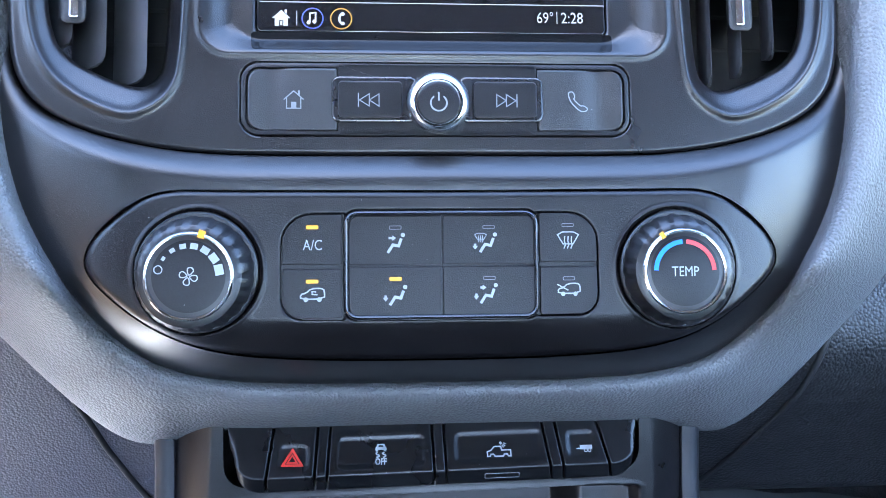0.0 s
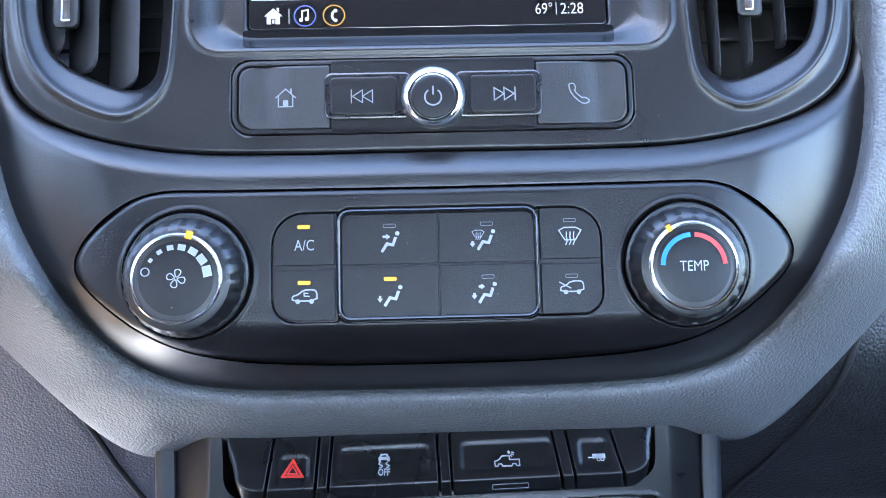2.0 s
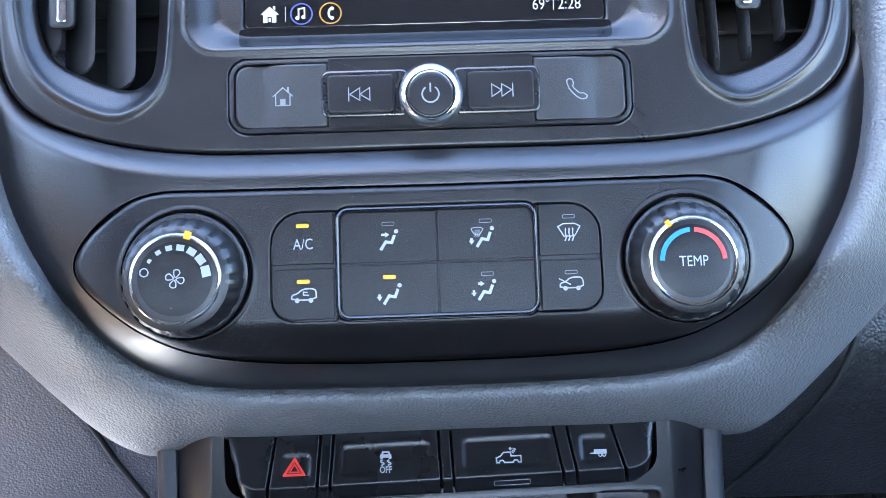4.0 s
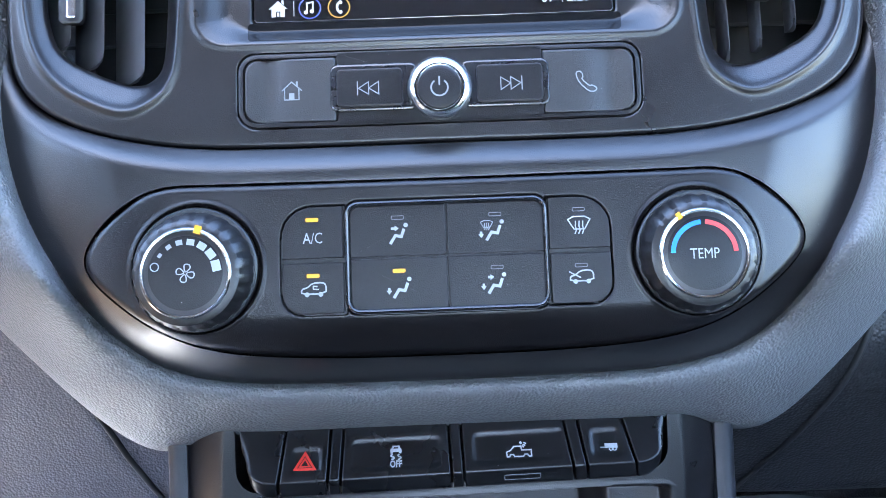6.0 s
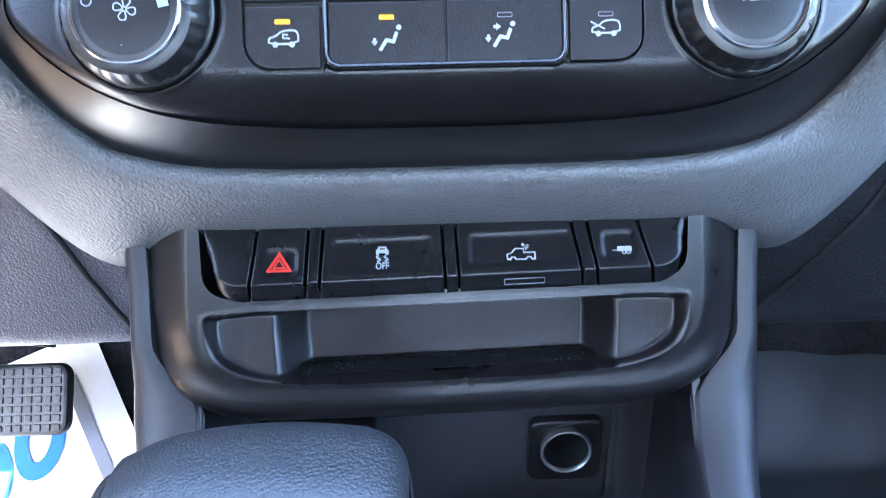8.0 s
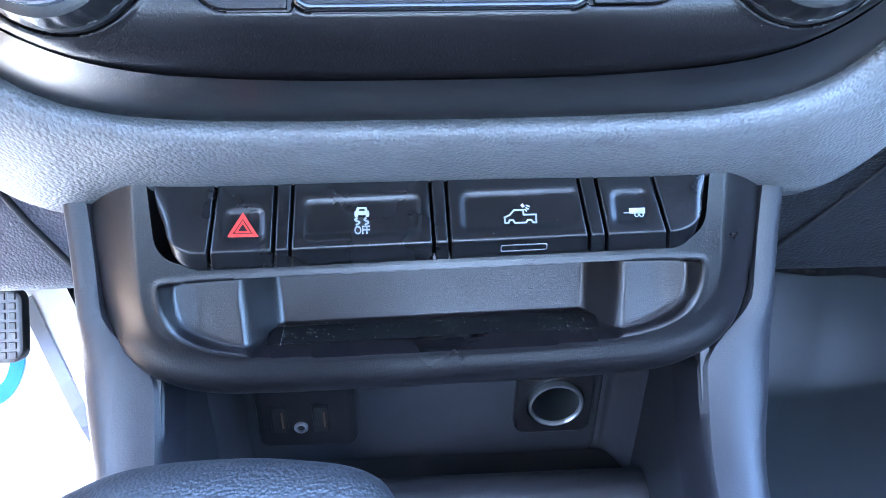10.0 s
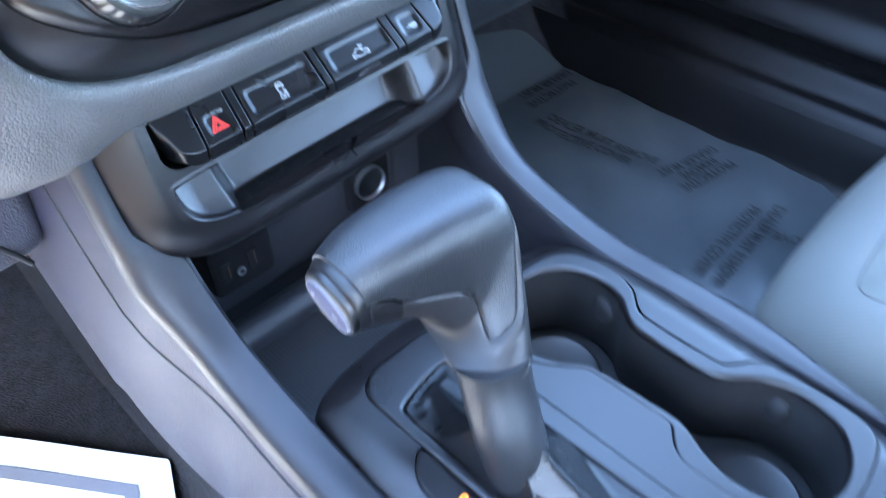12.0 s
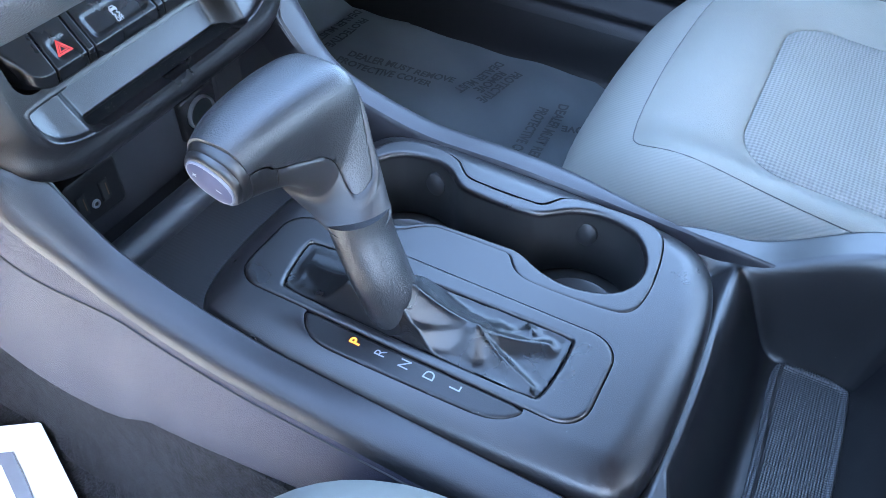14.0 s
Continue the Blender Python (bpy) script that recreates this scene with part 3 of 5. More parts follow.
prints("handset_print", ribbon(smooth_loop([(kx - 0.0042, ky + 0.0042), (kx - 0.0022, ky + 0.0042), (kx - 0.0016, ky + 0.0018), (kx - 0.0024, ky + 0.0010), (kx + 0.0008, ky - 0.0022), (kx + 0.0020, ky - 0.0018), (kx + 0.0042, ky - 0.0032), (kx + 0.0030, ky - 0.0046), (kx + 0.0004, ky - 0.0044), (kx - 0.0034, ky - 0.0006), (kx - 0.0046, ky + 0.0028)], 1), 0.0005, True), pad_place(1), 0.0, SOFTWHITE, phone_pad)
ky = 0.0847
for key, s in ((prev_key, -1), (next_key, 1)):
    c = s * 0.0298
    tri = lambda x: ribbon([(c + s * x, ky + 0.0027), (c + s * (x + 0.0042), ky), (c + s * x, ky - 0.0027)], 0.00045, True)
    prints("skip_print", tri(-0.0042) + tri(0.0) + [[(c + s * 0.0044, ky + 0.003), (c + s * 0.0049, ky + 0.003), (c + s * 0.0049, ky - 0.003), (c + s * 0.0044, ky - 0.003)]], dash, FW + 0.0026, SOFTWHITE, key)
vol = (0.0, 0.0838)
knob = lathe("volume_knob", [(0.0142, FW - 0.004), (0.0142, FW + 0.0005), (0.0137, FW + 0.0015)], vol, dash, RUBBER, radio)
lathe("chrome_ring", [(0.0142, FW + 0.0005), (0.0141, FW + 0.0030), (0.0137, FW + 0.0054), (0.0128, FW + 0.0078), (0.0117, FW + 0.0092), (0.0106, FW + 0.0097), (0.0100, FW + 0.0092), (0.0098, FW + 0.0080)], vol, dash, CHROME, knob, "polished chrome ring")
lathe("cap", [(0.0096, FW + 0.007), (0.0095, FW + 0.0098), (0.0089, FW + 0.0106), (0.0080, FW + 0.0108), (0.004, FW + 0.0108)], vol, dash, KEY, knob)
arc = [(vol[0] + 0.0035 * math.sin(a), vol[1] - 0.0002 + 0.0035 * math.cos(a)) for a in np.linspace(0.6, 2 * math.pi - 0.6, 25)]
prints("power_print", ribbon(arc, 0.0007) + [[(-0.00035, vol[1] + 0.0008), (0.00035, vol[1] + 0.0008), (0.00035, vol[1] + 0.0046), (-0.00035, vol[1] + 0.0046)]], dash, FW + 0.0110, SOFTWHITE, knob)


# ---- air vents ----
def vent(side):
    t = thing("air_vent", "black dashboard air vent with upright vanes and chrome slider tab", "air vent", "dashboard air vents")
    poly = VENTS[side]
    box = [[dash(x, y, w) for x, y in poly] for w in (-0.018, -0.062)]
    loft("duct", box, DARK, t, cap=(False, True))
    for k, u in enumerate((0.1225, 0.1365, 0.1515, 0.1600) if side > 0 else (0.1235, 0.1405, 0.1545, 0.1650)):
        if k == 3 and side > 0:
            continue
        foot = 0.0905 + 0.55 * max(0, u - 0.128)
        ring = []
        for v in foot + np.array([0, 0.0005, 0.0014, 0.003, 0.0055, 0.009, 0.02, 0.04, 0.065, 0.0925]):
            r = []
            for a in np.linspace(0, 2 * math.pi, 12, endpoint=False):
                dep = 0.0155 * math.sin(a)
                dep = min(dep, -0.004 + 0.0195 * math.sqrt(max(0, 1 - (1 - min(1, (v - foot) / 0.008)) ** 2)))
                r.append(dash(side * u + 0.0013 * math.cos(a) + (0.16 if side > 0 else 0.42) * (dep - 0.0155), v, -0.0325 + dep))
            ring.append(r)
        vane = loft("vane", ring, VANE, t)
        if k == (1 if side > 0 else 2):
            tab = slab("slider_tab", rounded(side * u - 0.0055, 0.117, side * u + 0.0055, 0.137, 0.003), -0.034, -0.0125, 0.0015, dash, DARK, vane)
            slab("chrome_inlay", rounded(side * u - 0.0022, 0.1195, side * u + 0.0022, 0.136, 0.0015), -0.0128, -0.0108, 0.0008, dash, CHROME, tab, "chrome inlay")
    for v in (0.108, 0.123, 0.138):
        slab("cross_vane", rounded(min(side * 0.115, side * 0.164), v - 0.0008, max(side * 0.115, side * 0.164), v + 0.0008, 0.0004, 2), -0.06, -0.05, 0.0003, dash, DARK, t)


vent(1)
vent(-1)

# ---- climate panel ----
climate = thing("climate_panel", "matte black climate control panel with two round chrome-ringed knobs", "climate control")
CW = 0.0035
CLUSTER = rounded(-0.0415, -0.0100, 0.0425, 0.0368, 0.006)
SMALL_L = rounded(-0.0675, -0.0095, -0.0405, 0.0352, (0.009, 0.001, 0.001, 0.013))
SMALL_R = rounded(0.0410, -0.0090, 0.0680, 0.0355, (0.001, 0.009, 0.013, 0.001))


def climate_skin(u, v, d):
    w = climate_height(u, v, d)
    pit = np.minimum.reduce([sdf(CLUSTER, u, v), sdf(SMALL_L, u, v), sdf(SMALL_R, u, v)])
    return np.where(pit < 0, CW - 0.003, w - roundover(np.maximum(pit, 0), 0.0010))


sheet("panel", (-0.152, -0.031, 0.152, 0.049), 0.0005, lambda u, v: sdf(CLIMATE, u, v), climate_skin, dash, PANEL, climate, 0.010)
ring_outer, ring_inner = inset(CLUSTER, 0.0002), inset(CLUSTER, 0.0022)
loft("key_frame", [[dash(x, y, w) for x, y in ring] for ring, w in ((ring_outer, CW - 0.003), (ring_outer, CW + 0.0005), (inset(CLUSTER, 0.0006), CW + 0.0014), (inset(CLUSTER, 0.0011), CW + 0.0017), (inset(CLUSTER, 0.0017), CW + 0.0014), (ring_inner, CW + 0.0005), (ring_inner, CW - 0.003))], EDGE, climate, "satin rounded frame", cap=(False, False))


def lamp_mark(x, y, lit, parent):
    if lit:
        prints("indicator", [rounded(x - 0.0026, y - 0.0008, x + 0.0026, y + 0.0008, 0.0004, 3)], dash, CW + 0.0004, AMBER, parent, "lit amber indicator")
    else:
        prints("indicator", ribbon(rounded(x - 0.0025, y - 0.0007, x + 0.0025, y + 0.0007, 0.0004, 3), 0.00025, True), dash, CW + 0.0004, GREYPRINT, parent, "unlit indicator")


def key(name, x0, y0, x1, y1, r, lit):
    k = slab(name, rounded(x0, y0, x1, y1, r), CW - 0.003, CW + 0.0002, 0.0004, dash, KEY, climate)
    lamp_mark((x0 + x1) / 2, y1 - 0.0052, lit, k)
    return k


PW = CW + 0.0004


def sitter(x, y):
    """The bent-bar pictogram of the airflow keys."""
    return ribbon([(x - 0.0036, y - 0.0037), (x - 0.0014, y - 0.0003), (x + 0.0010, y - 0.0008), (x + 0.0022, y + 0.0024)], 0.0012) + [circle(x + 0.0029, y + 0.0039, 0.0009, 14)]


def arrow(x, y, dx, dy, long=0.0016):
    n = (-dy, dx)
    return [[(x + n[0] * 0.0005, y + n[1] * 0.0005), (x - n[0] * 0.0005, y - n[1] * 0.0005), (x - n[0] * 0.0005 + dx * long, y - n[1] * 0.0005 + dy * long), (x + n[0] * 0.0005 + dx * long, y + n[1] * 0.0005 + dy * long)],
            [(x + dx * long + n[0] * 0.0012, y + dy * long + n[1] * 0.0012), (x + dx * long - n[0] * 0.0012, y + dy * long - n[1] * 0.0012), (x + dx * (long + 0.0016), y + dy * (long + 0.0016))]]


def screen_mark(x, y, s=1.0):
    top = [(x - 0.0046 * s, y + 0.0022 * s), (x - 0.0024 * s, y + 0.0034 * s), (x + 0.0024 * s, y + 0.0034 * s), (x + 0.0046 * s, y + 0.0022 * s), (x + 0.0022 * s, y - 0.0018 * s), (x - 0.0022 * s, y - 0.0018 * s)]
    out = ribbon(top, 0.0005 * s, True)
    for k in (-0.0015, 0.0, 0.0015):
        out += ribbon([(x + k * s - 0.0004 * s, y - 0.0038 * s), (x + k * s + 0.0003 * s, y - 0.0022 * s), (x + k * s - 0.0001 * s, y - 0.0005 * s), (x + k * s + 0.0001 * s, y + 0.0016 * s)], 0.0005 * s)
    return out


def car_mark(x, y, s=1.0):
    body = smooth_loop([(x - 0.0050 * s, y - 0.0016 * s), (x - 0.0050 * s, y + 0.0004 * s), (x - 0.0026 * s, y + 0.0010 * s), (x - 0.0006 * s, y + 0.0028 * s), (x + 0.0036 * s, y + 0.0030 * s), (x + 0.0050 * s, y + 0.0020 * s), (x + 0.0050 * s, y - 0.0016 * s)], 1)
    return ribbon(body, 0.0006 * s, True) + [circle(x - 0.0028 * s, y - 0.0018 * s, 0.0010 * s, 12), circle(x + 0.0028 * s, y - 0.0018 * s, 0.0010 * s, 12)]


k_ac = key("ac_key", -0.0670, 0.0137, -0.0420, 0.0348, (0.0006, 0.0006, 0.0006, 0.0125), True)
letters("ac_text", "A/C", (-0.0543, 0.0218), 0.0064, dash, PW, WHITE, k_ac, wide=0.78)
k_rec = key("recirculation_key", -0.0670, -0.0090, -0.0420, 0.0118, (0.0085, 0.0006, 0.0006, 0.0006), True)
prints("recirculation_print", car_mark(-0.0543, 0.0008) + ribbon([(-0.0528, 0.0022), (-0.0545, 0.0024), (-0.0545, 0.0012), (-0.0522, 0.0010)], 0.0005), dash, PW, WHITE, k_rec)
k_face = key("face_vent_key", -0.0390, 0.0134, 0.0003, 0.0345, (0.0005, 0.0005, 0.0005, 0.0040), False)
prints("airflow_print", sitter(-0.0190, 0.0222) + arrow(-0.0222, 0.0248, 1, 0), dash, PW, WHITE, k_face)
k_mix = key("defrost_floor_key", 0.0011, 0.0134, 0.0404, 0.0345, (0.0005, 0.0005, 0.0040, 0.0005), False)
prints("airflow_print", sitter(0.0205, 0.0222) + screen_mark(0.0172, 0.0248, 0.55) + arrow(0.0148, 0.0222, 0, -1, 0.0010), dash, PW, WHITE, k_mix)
k_feet = key("floor_vent_key", -0.0390, -0.0084, 0.0003, 0.0126, (0.0040, 0.0005, 0.0005, 0.0005), True)
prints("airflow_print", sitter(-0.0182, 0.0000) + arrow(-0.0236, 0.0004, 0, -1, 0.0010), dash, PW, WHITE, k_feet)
k_bi = key("floor_face_key", 0.0011, -0.0084, 0.0404, 0.0126, (0.0005, 0.0040, 0.0005, 0.0005), False)
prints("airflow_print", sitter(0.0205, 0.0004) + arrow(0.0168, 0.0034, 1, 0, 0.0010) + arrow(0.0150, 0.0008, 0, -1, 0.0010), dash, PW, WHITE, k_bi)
k_def = key("defrost_key", 0.0428, 0.0140, 0.0676, 0.0352, (0.0006, 0.0006, 0.0125, 0.0006), False)
prints("defrost_print", screen_mark(0.0552, 0.0236), dash, PW, WHITE, k_def)
k_air = key("outside_air_key", 0.0428, -0.0085, 0.0676, 0.0121, (0.0006, 0.0085, 0.0006, 0.0006), False)
prints("outside_air_print", car_mark(0.0552, 0.0020, 0.95) + ribbon([(0.0500, 0.0044), (0.0548, 0.0018)], 0.0005), dash, PW, GREYPRINT if False else WHITE, k_air)


def leaning(c, du, dv):
    """A knob's axis sheared by du, dv for each metre out of the panel, to fit the view."""
    return lambda u, v, w: stud(u + du * w, v + dv * w, w)


def climate_knob(name, c, place):
    k = lathe(name, [(0.0252, -0.004), (0.0252, CW + 0.0002), (0.0245, CW + 0.0010), (0.0238, CW + 0.0010)], c, stud, RUBBER, climate)
    lathe("grip", [(0.0240, CW - 0.001), (0.0239, CW + 0.002), (0.0228, CW + 0.0075), (0.0206, CW + 0.0112), (0.0180, CW + 0.0124)], c, place, SATIN, k, "dark grip with moulded notches", n=168, flutes=21, depth=0.0006, span=(1, 2))
    lathe("chrome_ring", [(0.0182, CW + 0.0116), (0.0178, CW + 0.0129), (0.0172, CW + 0.0134), (0.0165, CW + 0.0132), (0.0162, CW + 0.0124), (0.0161, CW + 0.0112)], c, place, CHROME, k, "polished chrome ring")
    lathe("cap", [(0.0163, CW + 0.0105), (0.0160, CW + 0.0120), (0.0145, CW + 0.0124), (0.006, CW + 0.0125)], c, place, KEY, k)
    return k


TOP = CW + 0.0127
FAN, TEMP = (-0.1015, 0.0108), (0.1022, 0.0106)
fan_axis, temp_axis = leaning(FAN, 0.0, -0.14), leaning(TEMP, -0.10, -0.11)
fan_knob = climate_knob("fan_knob", FAN, fan_axis)
pol = lambda c, r, a: (c[0] + r * math.sin(radians(a)), c[1] + r * math.cos(radians(a)))
for k, a in enumerate((-77, -54, -32, -11, 10, 32, 54, 78)):
    size = 0.0006 + 0.00022 * k
    mid = pol(FAN, 0.0122, a)
    if k == 0:
        prints("off_print", ribbon(circle(*mid, 0.0016, 16), 0.0004, True), fan_axis, TOP, WHITE, fan_knob)
    else:
        ca, sa = math.cos(radians(a)), math.sin(radians(a))
        sq = [(mid[0] + ca * x + sa * y, mid[1] - sa * x + ca * y) for x, y in ((-size, -size * 0.8), (size, -size * 0.8), (size, size * 0.8), (-size, size * 0.8))]
        prints("speed_print", [sq], fan_axis, TOP, WHITE, fan_knob)
blades = []
for q in range(4):
    blade = smooth_loop([pol(FAN, r, 90 * q + a) for r, a in ((0.0003, 20), (0.0019, -14), (0.0035, -6), (0.0038, 22), (0.0031, 44), (0.0015, 48))], 2)
    blades += ribbon(blade, 0.00042, True)
prints("fan_print", blades, fan_axis, TOP, WHITE, fan_knob)
p = pol(FAN, 0.0174, 17)
prints("pointer", [[(p[0] + math.cos(radians(17)) * x + math.sin(radians(17)) * y, p[1] - math.sin(radians(17)) * x + math.cos(radians(17)) * y) for x, y in ((-0.0014, -0.0014), (0.0014, -0.0014), (0.0014, 0.0018), (-0.0014, 0.0018))]], fan_axis, CW + 0.0135, AMBER, fan_knob, "lit amber pointer")
temp_knob = climate_knob("temperature_knob", TEMP, temp_axis)
prints("cold_arc", ribbon([pol(TEMP, 0.0123, a) for a in np.linspace(-88, -4, 22)], 0.0018), temp_axis, TOP, BLUE, temp_knob, "blue arc")
prints("hot_arc", ribbon([pol(TEMP, 0.0123, a) for a in np.linspace(4, 88, 22)], 0.0018), temp_axis, TOP, REDARC, temp_knob, "red arc")
letters("temp_text", "TEMP", (TEMP[0], TEMP[1] - 0.0003), 0.0059, temp_axis, TOP, WHITE, temp_knob, wide=0.82)
p = pol(TEMP, 0.0174, -32)
prints("pointer", [[(p[0] + math.cos(radians(-32)) * x + math.sin(radians(-32)) * y, p[1] - math.sin(radians(-32)) * x + math.cos(radians(-32)) * y) for x, y in ((-0.0010, -0.0012), (0.0010, -0.0012), (0.0010, 0.0016), (-0.0010, 0.0016))]], temp_axis, CW + 0.0135, AMBER, temp_knob, "lit amber pointer")


# ---- cabin shell: walls, roof and pillars out of view, sized to shape the light ----
def block(name, lo, hi, mat, parent=None, bevel=0.004):
    x0, y0, z0 = lo
    x1, y1, z1 = hi
    return slab(name, rounded(x0, y0, x1, y1, bevel * 2, 3), z0, z1, bevel, flat, mat, parent)


for name, lo, hi, mat in (("ground", (-60, -60, -0.5), (60, 60, -0.42), CONCRETE), ("ceiling", (-0.74, -1.12, 1.16), (0.74, 0.10, 1.2), CEILING_CLOTH),
                          ("wall_back", (-0.74, -0.95, -0.05), (0.74, -0.90, 0.66), HEADLINER), ("wall_front", (-0.80, 1.0, -0.1), (0.80, 1.05, 0.74), DARK)):
    tagged(block(name, lo, hi, mat), kind="structure")
for s in (-1, 1):
    tagged(block("wall_1" if s < 0 else "wall_2", (s * 0.74 - 0.03, -0.95, 0.0), (s * 0.74 + 0.03, -0.36, 0.64), HEADLINER), kind="structure")


# Unseen wall, added to hide the bright horizon and bounce warm light in.
tagged(block("wall_bounce", (-5.2, -14, -0.45), (-5.0, 14, 2.1), BOUNCE_WALL), kind="structure")
# Unseen block, added to keep the sky out of the bezel's reflection.
tagged(block("wall_blocker", (-0.83, 0.60, 0.0), (-0.78, 1.05, 0.80), DARK), kind="structure")


# Unseen posts; the front pair is added to block sky mirrored in the bezel.
for s, name in ((-1, "pillar_1"), (1, "pillar_2")):
    for k, y in ((2, -0.36), (4, -0.90)):
        tagged(tube("pillar_%d" % (k + (s < 0) + 1), [(s * 0.74, y, 0.60), (s * 0.735, y, 0.9), (s * 0.70, y, 1.18)], 0.045, HEADLINER, n=12), kind="structure")
    tagged(tube(name, [(s * 0.78, 0.86, 0.72), (s * 0.75, 0.55, 0.92), (s * 0.70, 0.22, 1.12), (s * 0.69, 0.06, 1.18)], 0.038, HEADLINER, n=12), kind="structure")


def floor_height(x, y):
    """The cabin floor: flat footwells, a tunnel under the console and a toe board rising to the front."""
    z = 0.085 + 0.165 * smoothstep(0.03, 0.0, np.abs(x) - np.interp(y, [0.25, 0.45], [0.145, 0.115])) + 0.42 * np.clip((y - 0.62) / 0.38, 0, 1) ** 1.2
    return z


tagged(sheet("floor", (-0.79, -1.2, 0.79, 1.0), 0.012, lambda u, v: np.maximum(np.abs(u) - 0.785, np.maximum(v - 0.995, -1.19 - v)), lambda u, v, d: floor_height(u, v), flat, CARPET, None, 0.05), kind="structure")

# dashboard body around the stack: knee panel, glovebox panel, top pad
for side, name, label, mat in ((-1, "knee_panel", "grey hard plastic knee panel under the dashboard", KNEE_PAD), (1, "glovebox_panel", "black grained glovebox panel under the dashboard", BLACK_GRAIN)):
    t = dashboard
    xz = np.array([(0.150, 0.62), (0.148, 0.52), (0.148, 0.47), (0.148, 0.44), (0.150, 0.388), (0.17, 0.380), (0.45, 0.382), (0.76, 0.38), (0.78, 0.40), (0.78, 0.70), (0.70, 0.72), (0.2, 0.72)])
    poly = smooth_loop(xz if side > 0 else xz[::-1] * (-1, 1), 2)
    place = lambda u, v, w: Vector((u, 0.425 - w, v))

    def lower(u, v, d, side=side):
        line = np.interp(v, [0.375, 0.393, 0.408, 0.43, 0.461, 0.482, 0.52, 0.6], [0.165, 0.175, 0.184, 0.195, 0.206, 0.213, 0.222, 0.24])
        off = np.abs(u) - line
        step = 0.002 * smoothstep(0.006, -0.006, off)
        lean = 0.030 * smoothstep(0.40, 0.62, v) if side < 0 else 0.045 * smoothstep(0.37, 0.51, v) - 0.040 * smoothstep(0.51, 0.60, v)
        return lean - step - roundover(d, 0.016)

    # Dark tube lying on the panel; its colour stands in for the gap's shade.
    zs = np.linspace(0.383, 0.52, 40)
    us = np.interp(zs, [0.375, 0.393, 0.408, 0.43, 0.461, 0.482, 0.52], [0.165, 0.175, 0.184, 0.195, 0.206, 0.213, 0.222])
    tube("gap_shade_tube", [Vector((side * float(x), 0.4252 - float(lower(side * x, z, 0.05)), float(z))) for x, z in zip(us, zs)], 0.0019, DARK, t, n=10)

    sheet(name, (-0.79 if side < 0 else 0.14, 0.37, -0.14 if side < 0 else 0.79, 0.73), 0.0021, lambda u, v: sdf(poly, u, v), lower, place, mat, t, 0.10, label)
tagged(block("dash_top", (-0.78, 0.40, 0.70), (0.78, 1.0, 0.74), BLACK_GRAIN), kind="structure")

# Unseen panel, added to keep window light off the floor film.
tagged(block("footwell_light_block", (0.16, 0.435, 0.398), (0.78, 1.0, 0.412), DARK), kind="structure")

# ---- switch panel with tray ----
HL = radians(17)
HV, HN = Vector((0, math.sin(HL), math.cos(HL))), Vector((0, -math.cos(HL), math.sin(HL)))


def panel_h(u, v, w):
    """The switch panel's face, turned slightly in its plane to fit the camera's view."""
    return Vector((u, 0.320, 0.420)) + HV * (v + 0.0195 * u) + HN * w


HOUSING = mirrored([(0, -11.5), (60, -11.4), (92, -10.3), (109, -4.5), (122, 5), (130.5, 18), (133.2, 31), (133.2, 46), (132.2, 66), (131, 82), (130, 100), (129, 112), (100, 114), (0, 114)])
BAYS = rounded(-0.1045, 0.0480, 0.1045, 0.116, 0.011)
TRAY = mirrored([(0, 7.5), (50, 8), (76, 9.8), (90, 13), (101, 19), (105, 28), (105.5, 39), (103, 41), (60, 41.5), (0, 41.5)], 2)


def housing_height(u, v, d):
    rim = np.maximum(-sdf(HOUSING, u, v), 0)
    side = smoothstep(0.0, 0.030, v)
    w = -(side * 0.017 * np.clip(1 - rim / 0.0215, 0, 1) ** 1.25 + (1 - side) * 0.9 * roundover(rim, 0.0125))
    rec = -sdf(TRAY, u, v)
    a = np.abs(u)
    ear = 0.0036 * smoothstep(0, 0.0022, rec) * smoothstep(0.1075, 0.090, a)
    ramp = np.clip((0.0775 - a - 0.10 * np.clip(0.03 - v, 0, 1)) / 0.0135, 0, 1)
    mid = 0.021 * smoothstep(-0.06, 1.06, ramp)
    floor_line = np.clip((v - 0.0076) / 0.0074, 0, 1) * 0.034
    lean = 0.335 * np.clip(v - 0.012, 0, 1) * smoothstep(0.0, 0.004, rec)
    deep = np.minimum(mid + ear + lean, np.maximum(floor_line, 0))
    deep = np.minimum(deep, 0.045 * smoothstep(0.0, 0.0016, 0.0412 - v))
    w = np.where(rec > 0, w - deep, w)
    w += 0.0004 * np.exp(-((rec + 0.0006) / 0.0012) ** 2)
    return w


switch_panel = thing("switch_panel", "black plastic switch panel with a shallow storage tray below the switches", "switch panel")
sheet("housing", (-0.140, -0.019, 0.140, 0.117), 0.0008, lambda u, v: np.maximum(sdf(HOUSING, u, v), -sdf(BAYS, u, v)), housing_height, panel_h, FACIA, switch_panel, 0.035)
# Black sheet added over the tray floor to darken it.
tray_sheet_line = rounded(-0.0680, 0.0096, 0.0680, 0.0122, 0.0008)
sheet("tray_floor_sheet", (-0.071, 0.0075, 0.071, 0.0155), 0.0004, lambda u, v: sdf(tray_sheet_line, u, v), lambda u, v, d: np.maximum(housing_height(u, v, d), -0.0212 + 0.0 * u), lambda u, v, w: panel_h(u, v, w) + Vector((0, 0, 0.0006)), TRAY_BLACK, switch_panel, 0.0, "matte black sheet on the tray floor")
slab("bay_back", rounded(-0.108, 0.045, 0.108, 0.11, 0.003), -0.06, -0.044, 0.001, panel_h, DARK, switch_panel)

